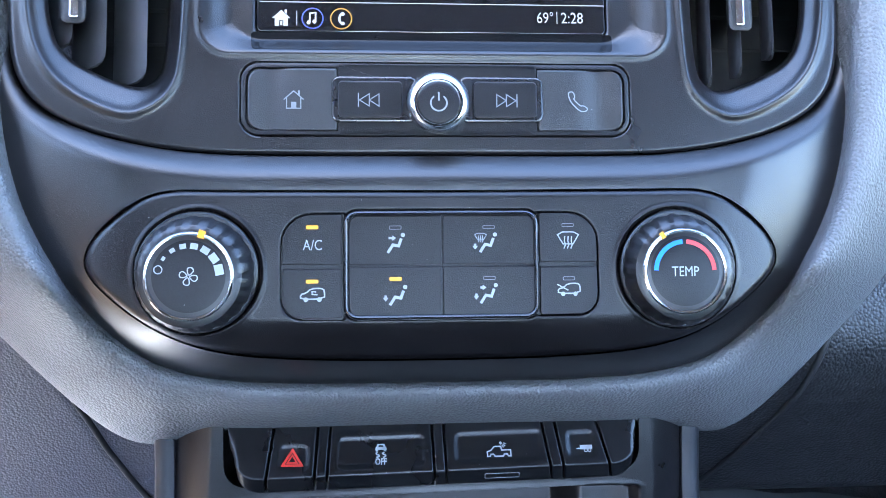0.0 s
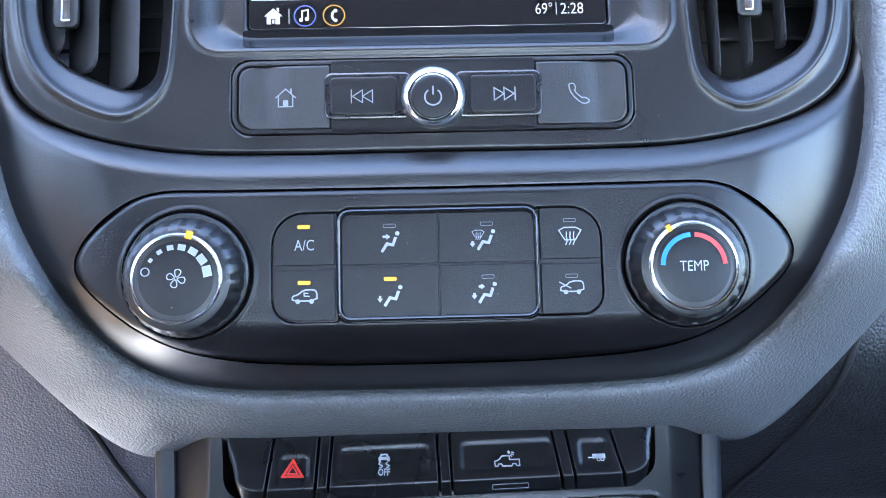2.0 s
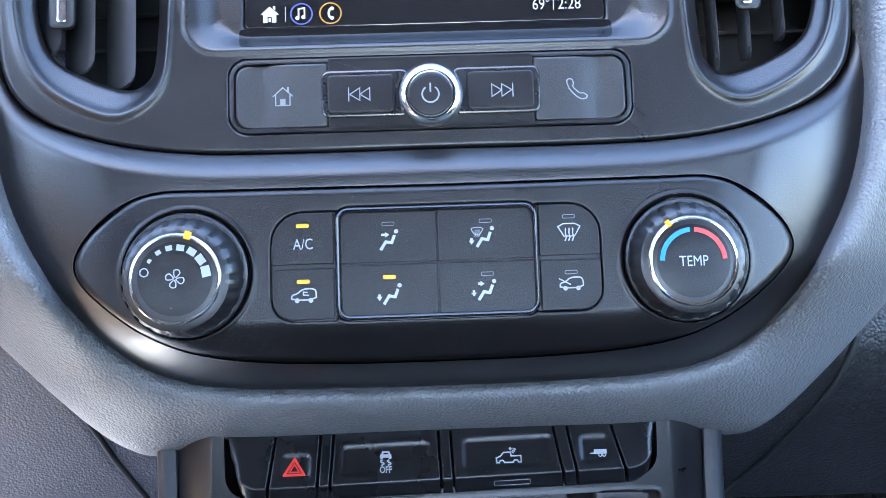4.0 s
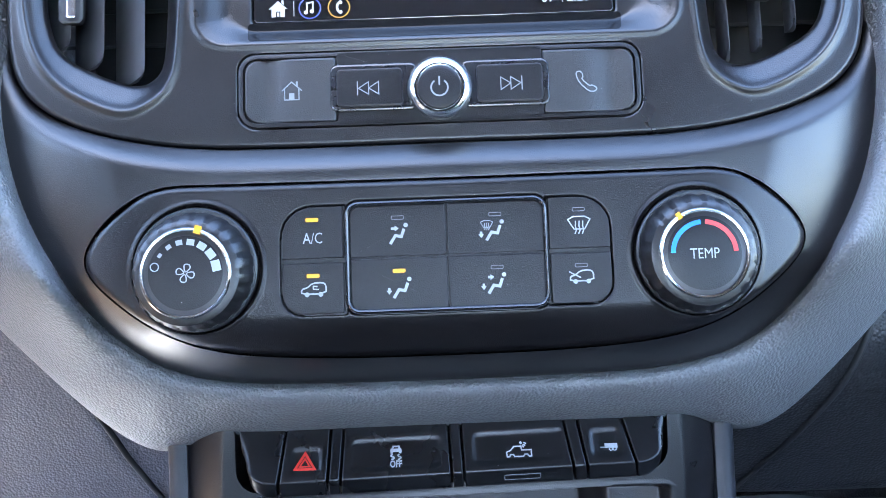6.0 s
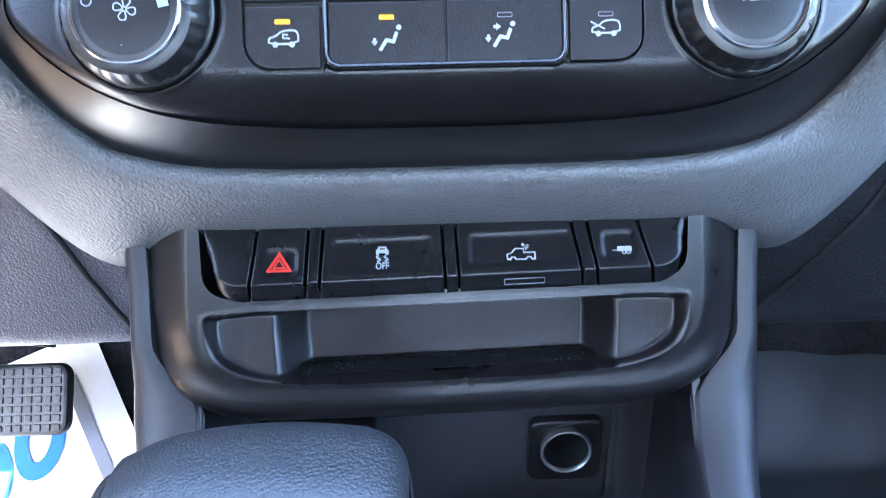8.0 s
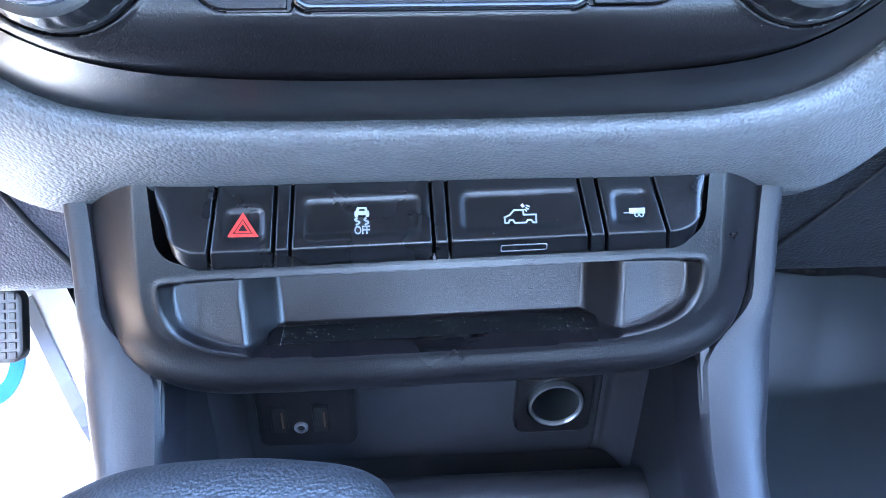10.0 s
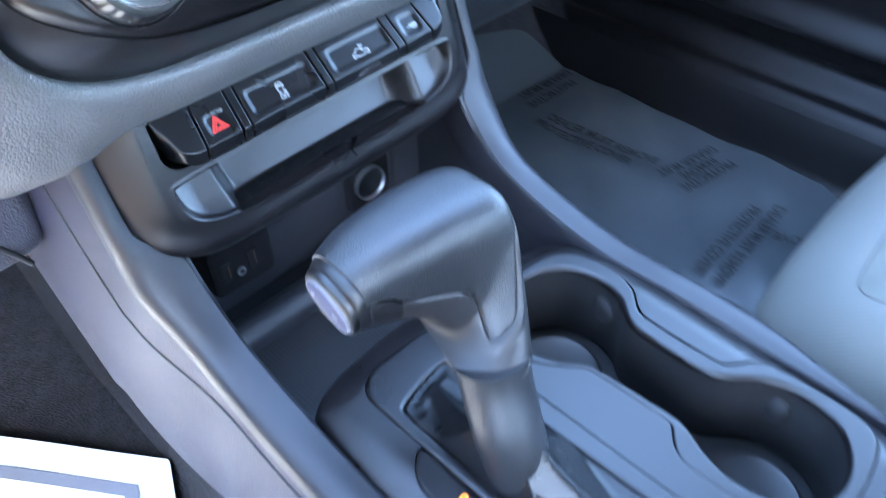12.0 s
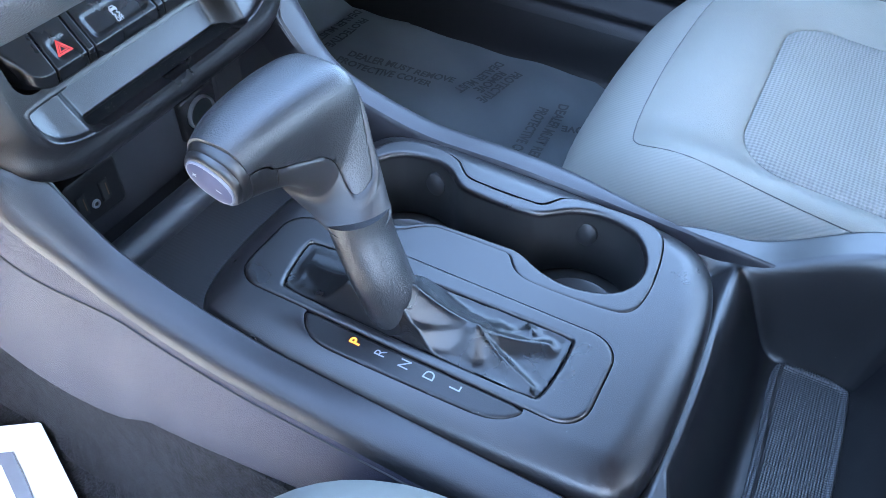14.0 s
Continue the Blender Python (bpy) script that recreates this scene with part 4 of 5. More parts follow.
SL = radians(45)


def face45(u, v, w):
    return Vector((u, 0.331, 0.481)) + Vector((0, math.sin(SL), math.cos(SL))) * v + Vector((0, -math.cos(SL), math.sin(SL))) * w


ROW_TILT = 0.0205


def rocker(name, top, low, pad=None, outer=0, mat=None):
    """One switch: a sloping face, a crisp front edge and a rounded nose. top and low: its sides at the upper and the lower end, in millimetres.
    pad: a pressed-in field; outer: the side on which an end cap is rounded off."""
    prof = [(0.024, -0.020), (0.024, 0.0)] + [(v / 1000, 0.0) for v in np.arange(20, -7, -1.0)]
    prof += [(-0.0068, -0.0001), (-0.0074, -0.0005), (-0.0078, -0.0011), (-0.0094, -0.0028), (-0.0110, -0.0044), (-0.0118, -0.0054), (-0.0121, -0.0064), (-0.0116, -0.0076), (-0.006, -0.020)]
    wide = (top[1] - top[0]) / 1000
    across = np.unique(np.round(np.concatenate([[0, 0.0002, 0.0005, 0.0009], np.linspace(0.0014, wide - 0.0014, max(4, int(wide / 0.0010))), [wide - 0.0009, wide - 0.0005, wide - 0.0002, wide]]), 6)) / wide
    field = rounded(*[q / 1000 for q in pad], 0.003, 5) if pad else None
    rings = []
    for f in across:
        ring = []
        for v, w in prof:
            k = np.clip((0.017 - v) / 0.030, 0, 1)
            a, b = (top[0] + (low[0] - top[0]) * k) / 1000 + 0.0003, (top[1] + (low[1] - top[1]) * k) / 1000 - 0.0003
            u, side = a + (b - a) * f, min(f, 1 - f) * (b - a)
            drop = float(roundover(side, 0.0007))
            if outer:
                far = (u - a) if outer < 0 else (b - u)
                q = float(np.clip(1 - far / 0.013, 0, 1))
                drop += float(roundover(far, 0.0045)) * float(smoothstep(0.020, 0.004, v))
                v += 0.0125 * (1 - math.sqrt(max(0, 1 - q * q))) * float(smoothstep(0.012, -0.007, v))
            if field is not None and w > -0.004:
                drop += 0.0009 * float(smoothstep(0.0008, -0.0022, sdf(field, np.array(u), np.array(v))))
            ring.append(face45(u, v + ROW_TILT * u, w - drop * (w > -0.015)))
        rings.append(ring)
    return loft(name, rings, mat or GLOSSKEY, switch_panel, sharp=50)


rocker("blank_cap", (-102.5, -80.0), (-98, -83.2), outer=-1)
hazard = rocker("hazard_switch", (-79.3, -58.2), (-82.5, -59.7), (-76.5, -3.6, -62, 9))
rocker("spacer", (-57.7, -52.0), (-58.9, -53.6))
esc = rocker("stability_switch", (-51.5, -1.9), (-53.0, -0.6), (-48.5, -3.6, -5, 11.5))
rocker("spacer", (-1.3, 4.1), (-0.1, 5.2))
bed = rocker("cargo_lamp_switch", (4.6, 53.4), (5.7, 57.6), (9.6, -3.6, 54, 11.5))
rocker("spacer", (54.0, 60.2), (58.2, 64.0))
tow = rocker("tow_switch", (60.8, 81.4), (64.5, 87.7), (66, -3.6, 80.6, 10))
rocker("blank_cap", (82.1, 104.2), (88.3, 101.5), outer=1)
sunk = lambda u, v, w: face45(u, v, w - 0.0009)
hz = -0.0700
tri = lambda r: [(hz + r * math.sin(a), 0.0002 + r * math.cos(a) * 0.92) for a in (0, 2 * math.pi / 3, 4 * math.pi / 3)]
prints("warning_triangle", ribbon(tri(0.0054), 0.0012, True) + ribbon(tri(0.0027), 0.0007, True), sunk, 0.0003, RED, hazard, "red warning triangle")
ex = -0.0268
k8 = lambda pts: [(ex + x, 0.0022 + y) for x, y in pts]
prints("skid_print", [k8([(-0.0017, 0.0050), (0.0017, 0.0050), (0.0022, 0.0034), (0.0013, 0.0034), (0.0010, 0.0043), (-0.0010, 0.0043), (-0.0013, 0.0034), (-0.0022, 0.0034)]),
                      k8([(-0.0026, 0.0036), (0.0026, 0.0036), (0.0028, 0.0020), (-0.0028, 0.0020)]), k8([(-0.0026, 0.0020), (-0.0014, 0.0020), (-0.0014, 0.0013), (-0.0026, 0.0013)]), k8([(0.0014, 0.0020), (0.0026, 0.0020), (0.0026, 0.0013), (0.0014, 0.0013)])]
       + ribbon(smooth_line(k8([(-0.0016, 0.0010), (-0.0028, 0.0002), (-0.0004, -0.0007), (-0.0022, -0.0017)]), 2), 0.0007) + ribbon(smooth_line(k8([(0.0016, 0.0010), (0.0006, 0.0002), (0.0028, -0.0007), (0.0010, -0.0017)]), 2), 0.0007), sunk, 0.0003, WHITE, esc)
letters("off_text", "OFF", (ex, -0.0016), 0.0044, sunk, 0.0003, WHITE, esc, wide=0.74, bold=0.00012)
bx = 0.0318
pick = lambda pts: [(bx + x, 0.0020 + y) for x, y in pts]
prints("pickup_print", ribbon(pick([(-0.0058, -0.0022), (-0.0060, 0.0000), (-0.0040, 0.0008), (-0.0024, 0.0026), (0.0010, 0.0026), (0.0012, 0.0008), (0.0058, 0.0008), (0.0058, -0.0022), (0.0046, -0.0022), (0.0040, -0.0012), (0.0026, -0.0012), (0.0020, -0.0022),
                                        (-0.0022, -0.0022), (-0.0028, -0.0012), (-0.0042, -0.0012), (-0.0046, -0.0022)]), 0.0006, True)
       + [pick([(0.0002, 0.0044), (0.0010, 0.0034), (0.0018, 0.0040), (0.0010, 0.0052)])] + ribbon(pick([(0.0022, 0.0044), (0.0036, 0.0038)]), 0.0005) + ribbon(pick([(0.0020, 0.0036), (0.0032, 0.0028)]), 0.0005) + ribbon(pick([(0.0016, 0.0030), (0.0024, 0.0020)]), 0.0005), sunk, 0.0003, WHITE, bed)
nose = lambda u, v, w: face45(u, -0.0098 + ROW_TILT * u + 0.68 * v - 0.73 * w, -0.0032 + 0.73 * v + 0.68 * w)
prints("release_slot", ribbon(rounded(bx - 0.0075, -0.0012, bx + 0.0095, 0.0014, 0.0005, 3), 0.0004, True), nose, 0.0002, GREYPRINT, bed)
tx = 0.0752
small = lambda shapes, cx, cy, k: [[(cx + k * (x - cx), cy + k * (y - cy)) for x, y in q] for q in shapes]
prints("trailer_print", small([[(tx - 0.0030, 0.0020), (tx + 0.0044, 0.0020), (tx + 0.0044, 0.0046), (tx - 0.0030, 0.0046)], [(tx - 0.0056, 0.0022), (tx - 0.0028, 0.0022), (tx - 0.0028, 0.0028), (tx - 0.0056, 0.0028)]]
       + ribbon(circle(tx + 0.0004, 0.0014, 0.0009, 12), 0.0005, True) + ribbon(circle(tx + 0.0026, 0.0014, 0.0009, 12), 0.0005, True), tx, 0.003, 0.82), sunk, 0.0003, WHITE, tow)

# ---- console pocket with sockets ----
RAIL = smooth_line([(0.368, 0.535), (0.358, 0.500), (0.347, 0.460), (0.329, 0.420), (0.307, 0.393), (0.286, 0.376), (0.26, 0.366), (0.235, 0.359), (0.20, 0.352), (0.165, 0.348), (0.05, 0.345), (-0.03, 0.344), (-0.075, 0.341)], 3)
pocket = thing("console_pocket", "open black plastic storage pocket with ribbed rubber mat", "console")
back = lambda u, v, w: Vector((u, 0.392 - w, v))
sheet("back_wall", (-0.118, 0.26, 0.118, 0.45), 0.0015, lambda u, v: np.maximum.reduce([np.abs(u) - 0.116, 0.262 - v, v - 0.448, 0.0138 - np.hypot(u - 0.0675, v - 0.3325)]),
      lambda u, v, d: 0.020 * smoothstep(0.098, 0.114, np.abs(u)) + 0.0 * v - 0.0012 * np.exp(-(sdf(rounded(-0.098, 0.283, 0.094, 0.40, 0.012), u, v) / 0.0009) ** 2), back, POCKET, pocket, 0)
mat_line = rounded(-0.104, 0.228, 0.104, 0.342, 0.01)
sheet("rubber_mat", (-0.106, 0.225, 0.106, 0.345), 0.0009, lambda u, v: sdf(mat_line, u, v), lambda u, v, d: 0.294 + 0.00012 * np.sin(u * 2 * np.pi / 0.0030) - roundover(d, 0.001), flat, RUBBER, pocket, 0.01, "ribbed rubber mat")
tube("front_ridge", [(-0.112, 0.352, 0.296), (0.0, 0.352, 0.296), (0.112, 0.352, 0.296)], 0.0145, POCKET, pocket, n=24)
block("pocket_floor", (-0.114, 0.22, 0.272), (0.114, 0.40, 0.288), DARK, pocket)

for s in (-1, 1):
    top_line = [(y, z - 0.004) for y, z in RAIL if y > 0.20 and z < 0.50]
    wall_line = np.array([(0.20, 0.273), (0.394, 0.273), (0.394, 0.50)] + top_line)
    slab("side_wall", wall_line, 0.0, 0.004, 0.0008, lambda u, v, w, s=s: Vector((s * (0.1145 - w), u, v)), POCKET, pocket)

usb = thing("usb_port", "black usb charging module with two slots and a round jack", "usb port")
upl = lambda u, v, w: Vector((u, 0.392 - w, v))
slab("module", rounded(-0.0865, 0.327, -0.0375, 0.370, 0.006), 0.0, 0.026, 0.003, upl, KEY, usb)
# The slots are solid slabs; black colour stands in for their inner shade.
for x in (-0.0752, -0.0545):
    slab("slot_shroud", rounded(x - 0.0042, 0.339, x + 0.0042, 0.357, 0.0012), 0.02, 0.0266, 0.0005, upl, KEY, usb)
    slab("slot", rounded(x - 0.0033, 0.3400, x + 0.0033, 0.3560, 0.0006), 0.02, 0.0269, 0.0003, upl, material("slot_black", (0.004, 0.004, 0.004), 0.5), usb)
    slab("tongue", rounded(x + 0.0012, 0.3425, x + 0.0022, 0.3535, 0.0003), 0.02, 0.0271, 0.0002, upl, COPPER, usb)
lathe("jack", [(0.0035, 0.022), (0.0035, 0.0270), (0.0031, 0.0276), (0.0020, 0.0274), (0.0017, 0.022)], (-0.0648, 0.3425), upl, METAL, usb, n=24)
# A dark plug in place of the jack's shaded hole.
lathe("jack_hole", [(0.0018, 0.022), (0.0017, 0.0268)], (-0.0648, 0.3425), upl, DARK, usb, n=20)

socket = thing("power_socket", "round metal twelve volt power socket in a black square surround", "power socket")
sheet("surround", (0.044, 0.306, 0.091, 0.355), 0.0012, lambda u, v: np.maximum(sdf(rounded(0.0465, 0.309, 0.0885, 0.352, 0.006), u, v), 0.0140 - np.hypot(u - 0.0675, v - 0.3325)), lambda u, v, d: 0.006 - roundover(d, 0.002), upl, KEY, socket, 0.006)
SC = (0.0675, 0.3325)
turned = lambda rows: [[upl(SC[0] + r * math.cos(a), SC[1] + r * math.sin(a), w) for a in np.linspace(0, 2 * math.pi, 48, endpoint=False)] for r, w in rows]
loft("barrel_rim", turned([(0.0145, 0.004), (0.0150, 0.0075), (0.0146, 0.0090), (0.0136, 0.0092), (0.0130, 0.0086), (0.0128, 0.0070)]), METAL, socket, "bare metal rim", cap=(False, False))
loft("barrel_liner", turned([(0.0129, 0.0072), (0.0126, -0.010), (0.0124, -0.036)]), STEEL_DARK, socket, "dull steel barrel", cap=(False, False))
lathe("contact", [(0.0124, -0.034), (0.006, -0.033), (0.003, -0.030)], SC, upl, DARK, socket)

# ---- side rails from the dash to the console ----


console = thing("gear_console", "black plastic gear console with cup holders and lit gear letters", "center console")


def side_rail(s):
    t = console
    prof = [(0.108, -0.030), (0.1095, -0.004), (0.112, -0.0008), (0.117, 0.0), (0.124, 0.0004), (0.130, -0.0010), (0.1345, -0.0050), (0.1365, -0.010), (0.1370, -0.014)]
    rings = []
    for i, (y, z) in enumerate(RAIL):
        ty, tz = RAIL[min(i + 1, len(RAIL) - 1)] - RAIL[max(i - 1, 0)]
        k = math.hypot(ty, tz)
        ny, nz = (tz / k, -ty / k)
        if nz < 0:
            ny, nz = -ny, -nz
        up, wide = float(smoothstep(0.412, 0.440, z)), float(smoothstep(0.372, 0.415, z))
        merge = float(smoothstep(-0.03, 0.10, y)) if s > 0 else 1.0
        lift = 0.006 * float(smoothstep(0.22, 0.12, y)) if s > 0 else 0.0
        rings.append([Vector((s * (0.108 + (x - 0.108) * (0.15 + 0.85 * merge) + up * 0.0225 * (0.137 - x) / 0.029 + wide * 0.0075 * (x - 0.108) / 0.029), y + ny * d, z + lift + nz * d)) for x, d in prof])
    verts = [p for r in rings for p in r]
    n = len(prof)
    faces = [(k * n + i, k * n + i + 1, (k + 1) * n + i + 1, (k + 1) * n + i) for k in range(len(rings) - 1) for i in range(n - 1)]
    link("side_rail", verts, [f if s < 0 else f[::-1] for f in faces], RAIL_SKIN, t)
    skirt = [(0.1369, -0.0135), (0.1376, -0.0165), (0.1390, -0.024), (0.1432, -0.050), (0.1485, -0.085), (0.152, -0.12), (0.1525, -0.135)]
    rings = []
    for i, (y, z) in enumerate(RAIL):
        ty, tz = RAIL[min(i + 1, len(RAIL) - 1)] - RAIL[max(i - 1, 0)]
        k = math.hypot(ty, tz)
        ny, nz = (tz / k, -ty / k)
        if nz < 0:
            ny, nz = -ny, -nz
        f = float(smoothstep(0.47, 0.36, z))
        share = (float(np.interp(y, [0.05, 0.125, 0.19, 0.28, 0.40], [0.36, 0.44, 0.58, 0.85, 1.0])) - 0.1) / 0.9 if f > 0.5 else 1.0
        share = share * (1 + 0.55 * float(smoothstep(0.25, 0.33, y)))
        merge = float(smoothstep(-0.03, 0.10, y)) if s > 0 else 1.0
        lift = 0.006 * float(smoothstep(0.22, 0.12, y)) if s > 0 else 0.0
        row = []
        for x, d in skirt:
            e = (d + 0.0135) * share
            row.append(Vector((s * (0.108 + (x - 0.108) * (0.15 + 0.85 * merge) + 0.0075 * float(smoothstep(0.372, 0.415, z))), y + ny * (e * (1 - f) - 0.0135), z + lift + nz * (e * (1 - f) - 0.0135) + e * f)))
        rings.append(row)
    verts = [p for r in rings for p in r]
    n = len(skirt)
    faces = [(k * n + i, k * n + i + 1, (k + 1) * n + i + 1, (k + 1) * n + i) for k in range(len(rings) - 1) for i in range(n - 1)]
    line = []
    for r in rings:
        f = float(smoothstep(0.26, 0.34, r[0].y))
        line.append(r[1].lerp(r[2], 0.75).lerp(r[2].lerp(r[3], 0.6), f) + Vector((s * 0.0003, 0, 0)))
    tube("seam", line, 0.0007, DARK, t, n=6)
    link("side_skirt", verts, [f if s < 0 else f[::-1] for f in faces], KNEE, t, "grey grained skirt")


side_rail(-1)
side_rail(1)

# ---- gear console ----
CZ = 0.355
ISLAND = smooth_loop(np.array([(-112, 225), (-113, 100), (-110, -10), (-104, -38), (-80, -50), (0, -52), (60, -48), (92, -36), (108, -10), (113, 60), (116, 160), (114, 205), (100, 232), (40, 246), (-20, 252), (-70, 250), (-100, 242)]) / 1000, 2)
SURROUND = rounded(-0.0795, -0.006, -0.0105, 0.229, 0.018)
def rounded_quad(corners, r):
    """A four-sided outline with softened corners."""
    c = np.array(corners, float)
    out = []
    for i in range(4):
        for q in (c[i - 1], c[(i + 1) % 4]):
            d = q - c[i]
            out.append(c[i] + d / np.linalg.norm(d) * r)
    return smooth_loop(out, 3)


GATE = rounded_quad([(-0.0725, 0.0215), (-0.0195, 0.0185), (-0.0285, 0.2050), (-0.0728, 0.1975)], 0.005)
PLATE = smooth_loop(np.array([(-79.9, 26.0), (-79.9, 60), (-79.9, 140), (-79.9, 171), (-84, 171), (-93, 163), (-97.5, 152), (-97.5, 130), (-96, 70), (-95, 46), (-92, 36), (-86, 28)]) / 1000, 1)
INSERT = smooth_loop(np.array([(78, 220), (95, 210), (101, 188), (98, 160), (82, 146), (79, 135), (79, 90), (82, 82), (98, 73), (101, 50), (101, 15), (95, 0), (70, -6), (35, -8), (14, -3), (10, 15), (8, 60), (12, 75), (25, 84), (25, 90), (24, 135), (22, 143), (5, 162), (1, 190), (8, 214), (40, 222)]) / 1000, 2)
CUPS = smooth_loop(np.array([(88, 182), (84, 160), (70, 146), (68, 130), (68, 92), (72, 79), (88, 62), (94, 40), (86, 14), (56, -1), (28, 8), (17, 38), (22, 62), (31, 78), (31, 92), (29, 130), (27, 145), (14, 160), (10, 182), (20, 206), (49, 217), (78, 206)]) / 1000, 2)
sheet("top", (-0.12, -0.06, 0.12, 0.256), 0.0011,
      lambda u, v: np.maximum.reduce([sdf(ISLAND, u, v), 0.0004 - sdf(SURROUND, u, v), 0.0004 - sdf(PLATE, u, v), 0.0004 - sdf(INSERT, u, v)]),
      lambda u, v, d: CZ - 0.0 * u - roundover(-sdf(ISLAND, u, v), 0.006) - 0.010 * np.clip(1 + sdf(ISLAND, u, v) / 0.026, 0, 1) ** 2
      - roundover(np.maximum(sdf(SURROUND, u, v), 0), 0.0008) - roundover(np.maximum(sdf(INSERT, u, v), 0), 0.0008) - roundover(np.maximum(sdf(PLATE, u, v), 0), 0.0008), flat, FACIA, console, 0.05)
sheet("shift_surround", (-0.082, -0.008, -0.008, 0.231), 0.0011, lambda u, v: np.maximum(sdf(SURROUND, u, v), -sdf(GATE, u, v)),
      lambda u, v, d: CZ + 0.0012 - roundover(d, 0.002), flat, FACIA, console, 0.006)
gear_plate = sheet("gear_plate", (-0.099, 0.024, -0.078, 0.173), 0.0011, lambda u, v: sdf(PLATE, u, v), lambda u, v, d: CZ - 0.0002 - roundover(d, 0.0008), flat, KEY, console, 0.004)
sheet("cup_insert", (-0.002, -0.011, 0.104, 0.226), 0.0011, lambda u, v: np.maximum(sdf(INSERT, u, v), -sdf(CUPS, u, v)),
      lambda u, v, d: CZ - 0.0003 - roundover(np.maximum(-sdf(INSERT, u, v), 0), 0.001) - roundover(np.maximum(sdf(CUPS, u, v), 0), 0.003), flat, FACIA, console, 0.002)
walls = [[Vector((x, y, z)) for x, y in inset(CUPS, k)] for k, z in ((0.0, CZ - 0.0035), (0.0008, CZ - 0.008), (0.0015, CZ - 0.03), (0.0025, CZ - 0.062), (0.006, CZ - 0.066))]
loft("cup_wall", walls, DARK, console, "deep black cup wells", cap=(False, True))
for cx, cy in ((0.055, 0.040), (0.049, 0.180)):
    lathe("cup_floor_ring", [(0.033, CZ - 0.0665), (0.033, CZ - 0.0635), (0.031, CZ - 0.0628), (0.029, CZ - 0.0640), (0.012, CZ - 0.0645)], (cx, cy), flat, RUBBER, console, n=48)
for bx_, by_ in ((0.0935, 0.052), (0.0875, 0.172)):
    lathe("cup_grip", [(0.0085, -0.003), (0.0080, 0.0005), (0.0055, 0.0024), (0.002, 0.0030)], (0, 0), lambda u, v, w, bx_=bx_, by_=by_: Vector((bx_ - 0.002 - w, by_ + u, 0.331 + v * 1.3)), RUBBER, console, n=20)
for ch, y in zip("PRNDL", (0.1323, 0.1152, 0.0989, 0.0826, 0.0659)):
    letters("gear_letter", ch, (-0.0860, y), 0.0098, flat, CZ + 0.0002, LAMP_ORANGE if ch == "P" else SOFTWHITE, gear_plate, wide=0.95, label="lit orange letter" if ch == "P" else "", bold=0.0002 if ch == "P" else 0.0)
block("under_tray", (-0.104, -0.045, 0.27), (0.108, 0.235, 0.280), DARK, console)


# ---- gear lever ----
lever = thing("gear_lever", "black leather pistol-grip gear lever with lilac thumb button and folded boot", "gear lever")


def superring(c, ax, ay, rx, ry, n=36, p=2.6):
    """A rounded ring about c in the plane of ax and ay."""
    out = []
    for k in range(n):
        a = 2 * math.pi * k / n
        x = math.copysign(abs(math.cos(a)) ** (2 / p), math.cos(a)) * rx
        y = math.copysign(abs(math.sin(a)) ** (2 / p), math.sin(a)) * ry
        out.append(Vector(c) + ax * x + ay * y)
    return out


def head(p, w=1.0, narrow=1.0):
    """The lever's head on its stem: leaned, squeezed and moved by the share w to fit its outlines in view."""
    q = Vector(p) - Vector((-0.05, 0.15, 0.42))
    q = Vector((q.x * (1 - 0.158 * w), 0.034 + (q.y - 0.034) * narrow, q.z * (1 - 0.040 * w)))
    q = Matrix.Rotation(-0.092 * w, 3, "Y") @ q
    return q + Vector((-0.05, 0.15, 0.42)) + Vector((0.0104, 0.0173, -0.0130)) * w


def grip(stations, name, mat, parent, label="", cap=(True, True), move=None):
    """stations: centre, direction, across, half width across, half height."""
    rings = []
    for c, t, across, rx, ry, p in stations:
        t = Vector(t).normalized()
        a = Vector(across)
        a = (a - t * a.dot(t)).normalized()
        rings.append([move(q) if move else q for q in superring(c, a, t.cross(a), rx, ry, 40, p)])
    return loft(name, rings, mat, parent, label, cap)


def blend(rows, n):
    """Stations drawn smoothly through the given ones."""
    rows = [np.hstack([np.array(r[0]), np.array(r[1]), np.array(r[2]), r[3], r[4], r[5]]) for r in rows]
    out = []
    for i in range(len(rows) - 1):
        p0, p1, p2, p3 = rows[max(i - 1, 0)], rows[i], rows[i + 1], rows[min(i + 2, len(rows) - 1)]
        for t in np.linspace(0, 1, n, endpoint=False):
            out.append(0.5 * (2 * p1 + (p2 - p0) * t + (2 * p0 - 5 * p1 + 4 * p2 - p3) * t * t + (3 * p1 - p0 - 3 * p2 + p3) * t ** 3))
    out.append(rows[-1])
    return [(Vector(r[:3]), Vector(r[3:6]), Vector(r[6:9]), r[9], r[10], r[11]) for r in out]


Yv = (0.0, 1.0, 0.0)
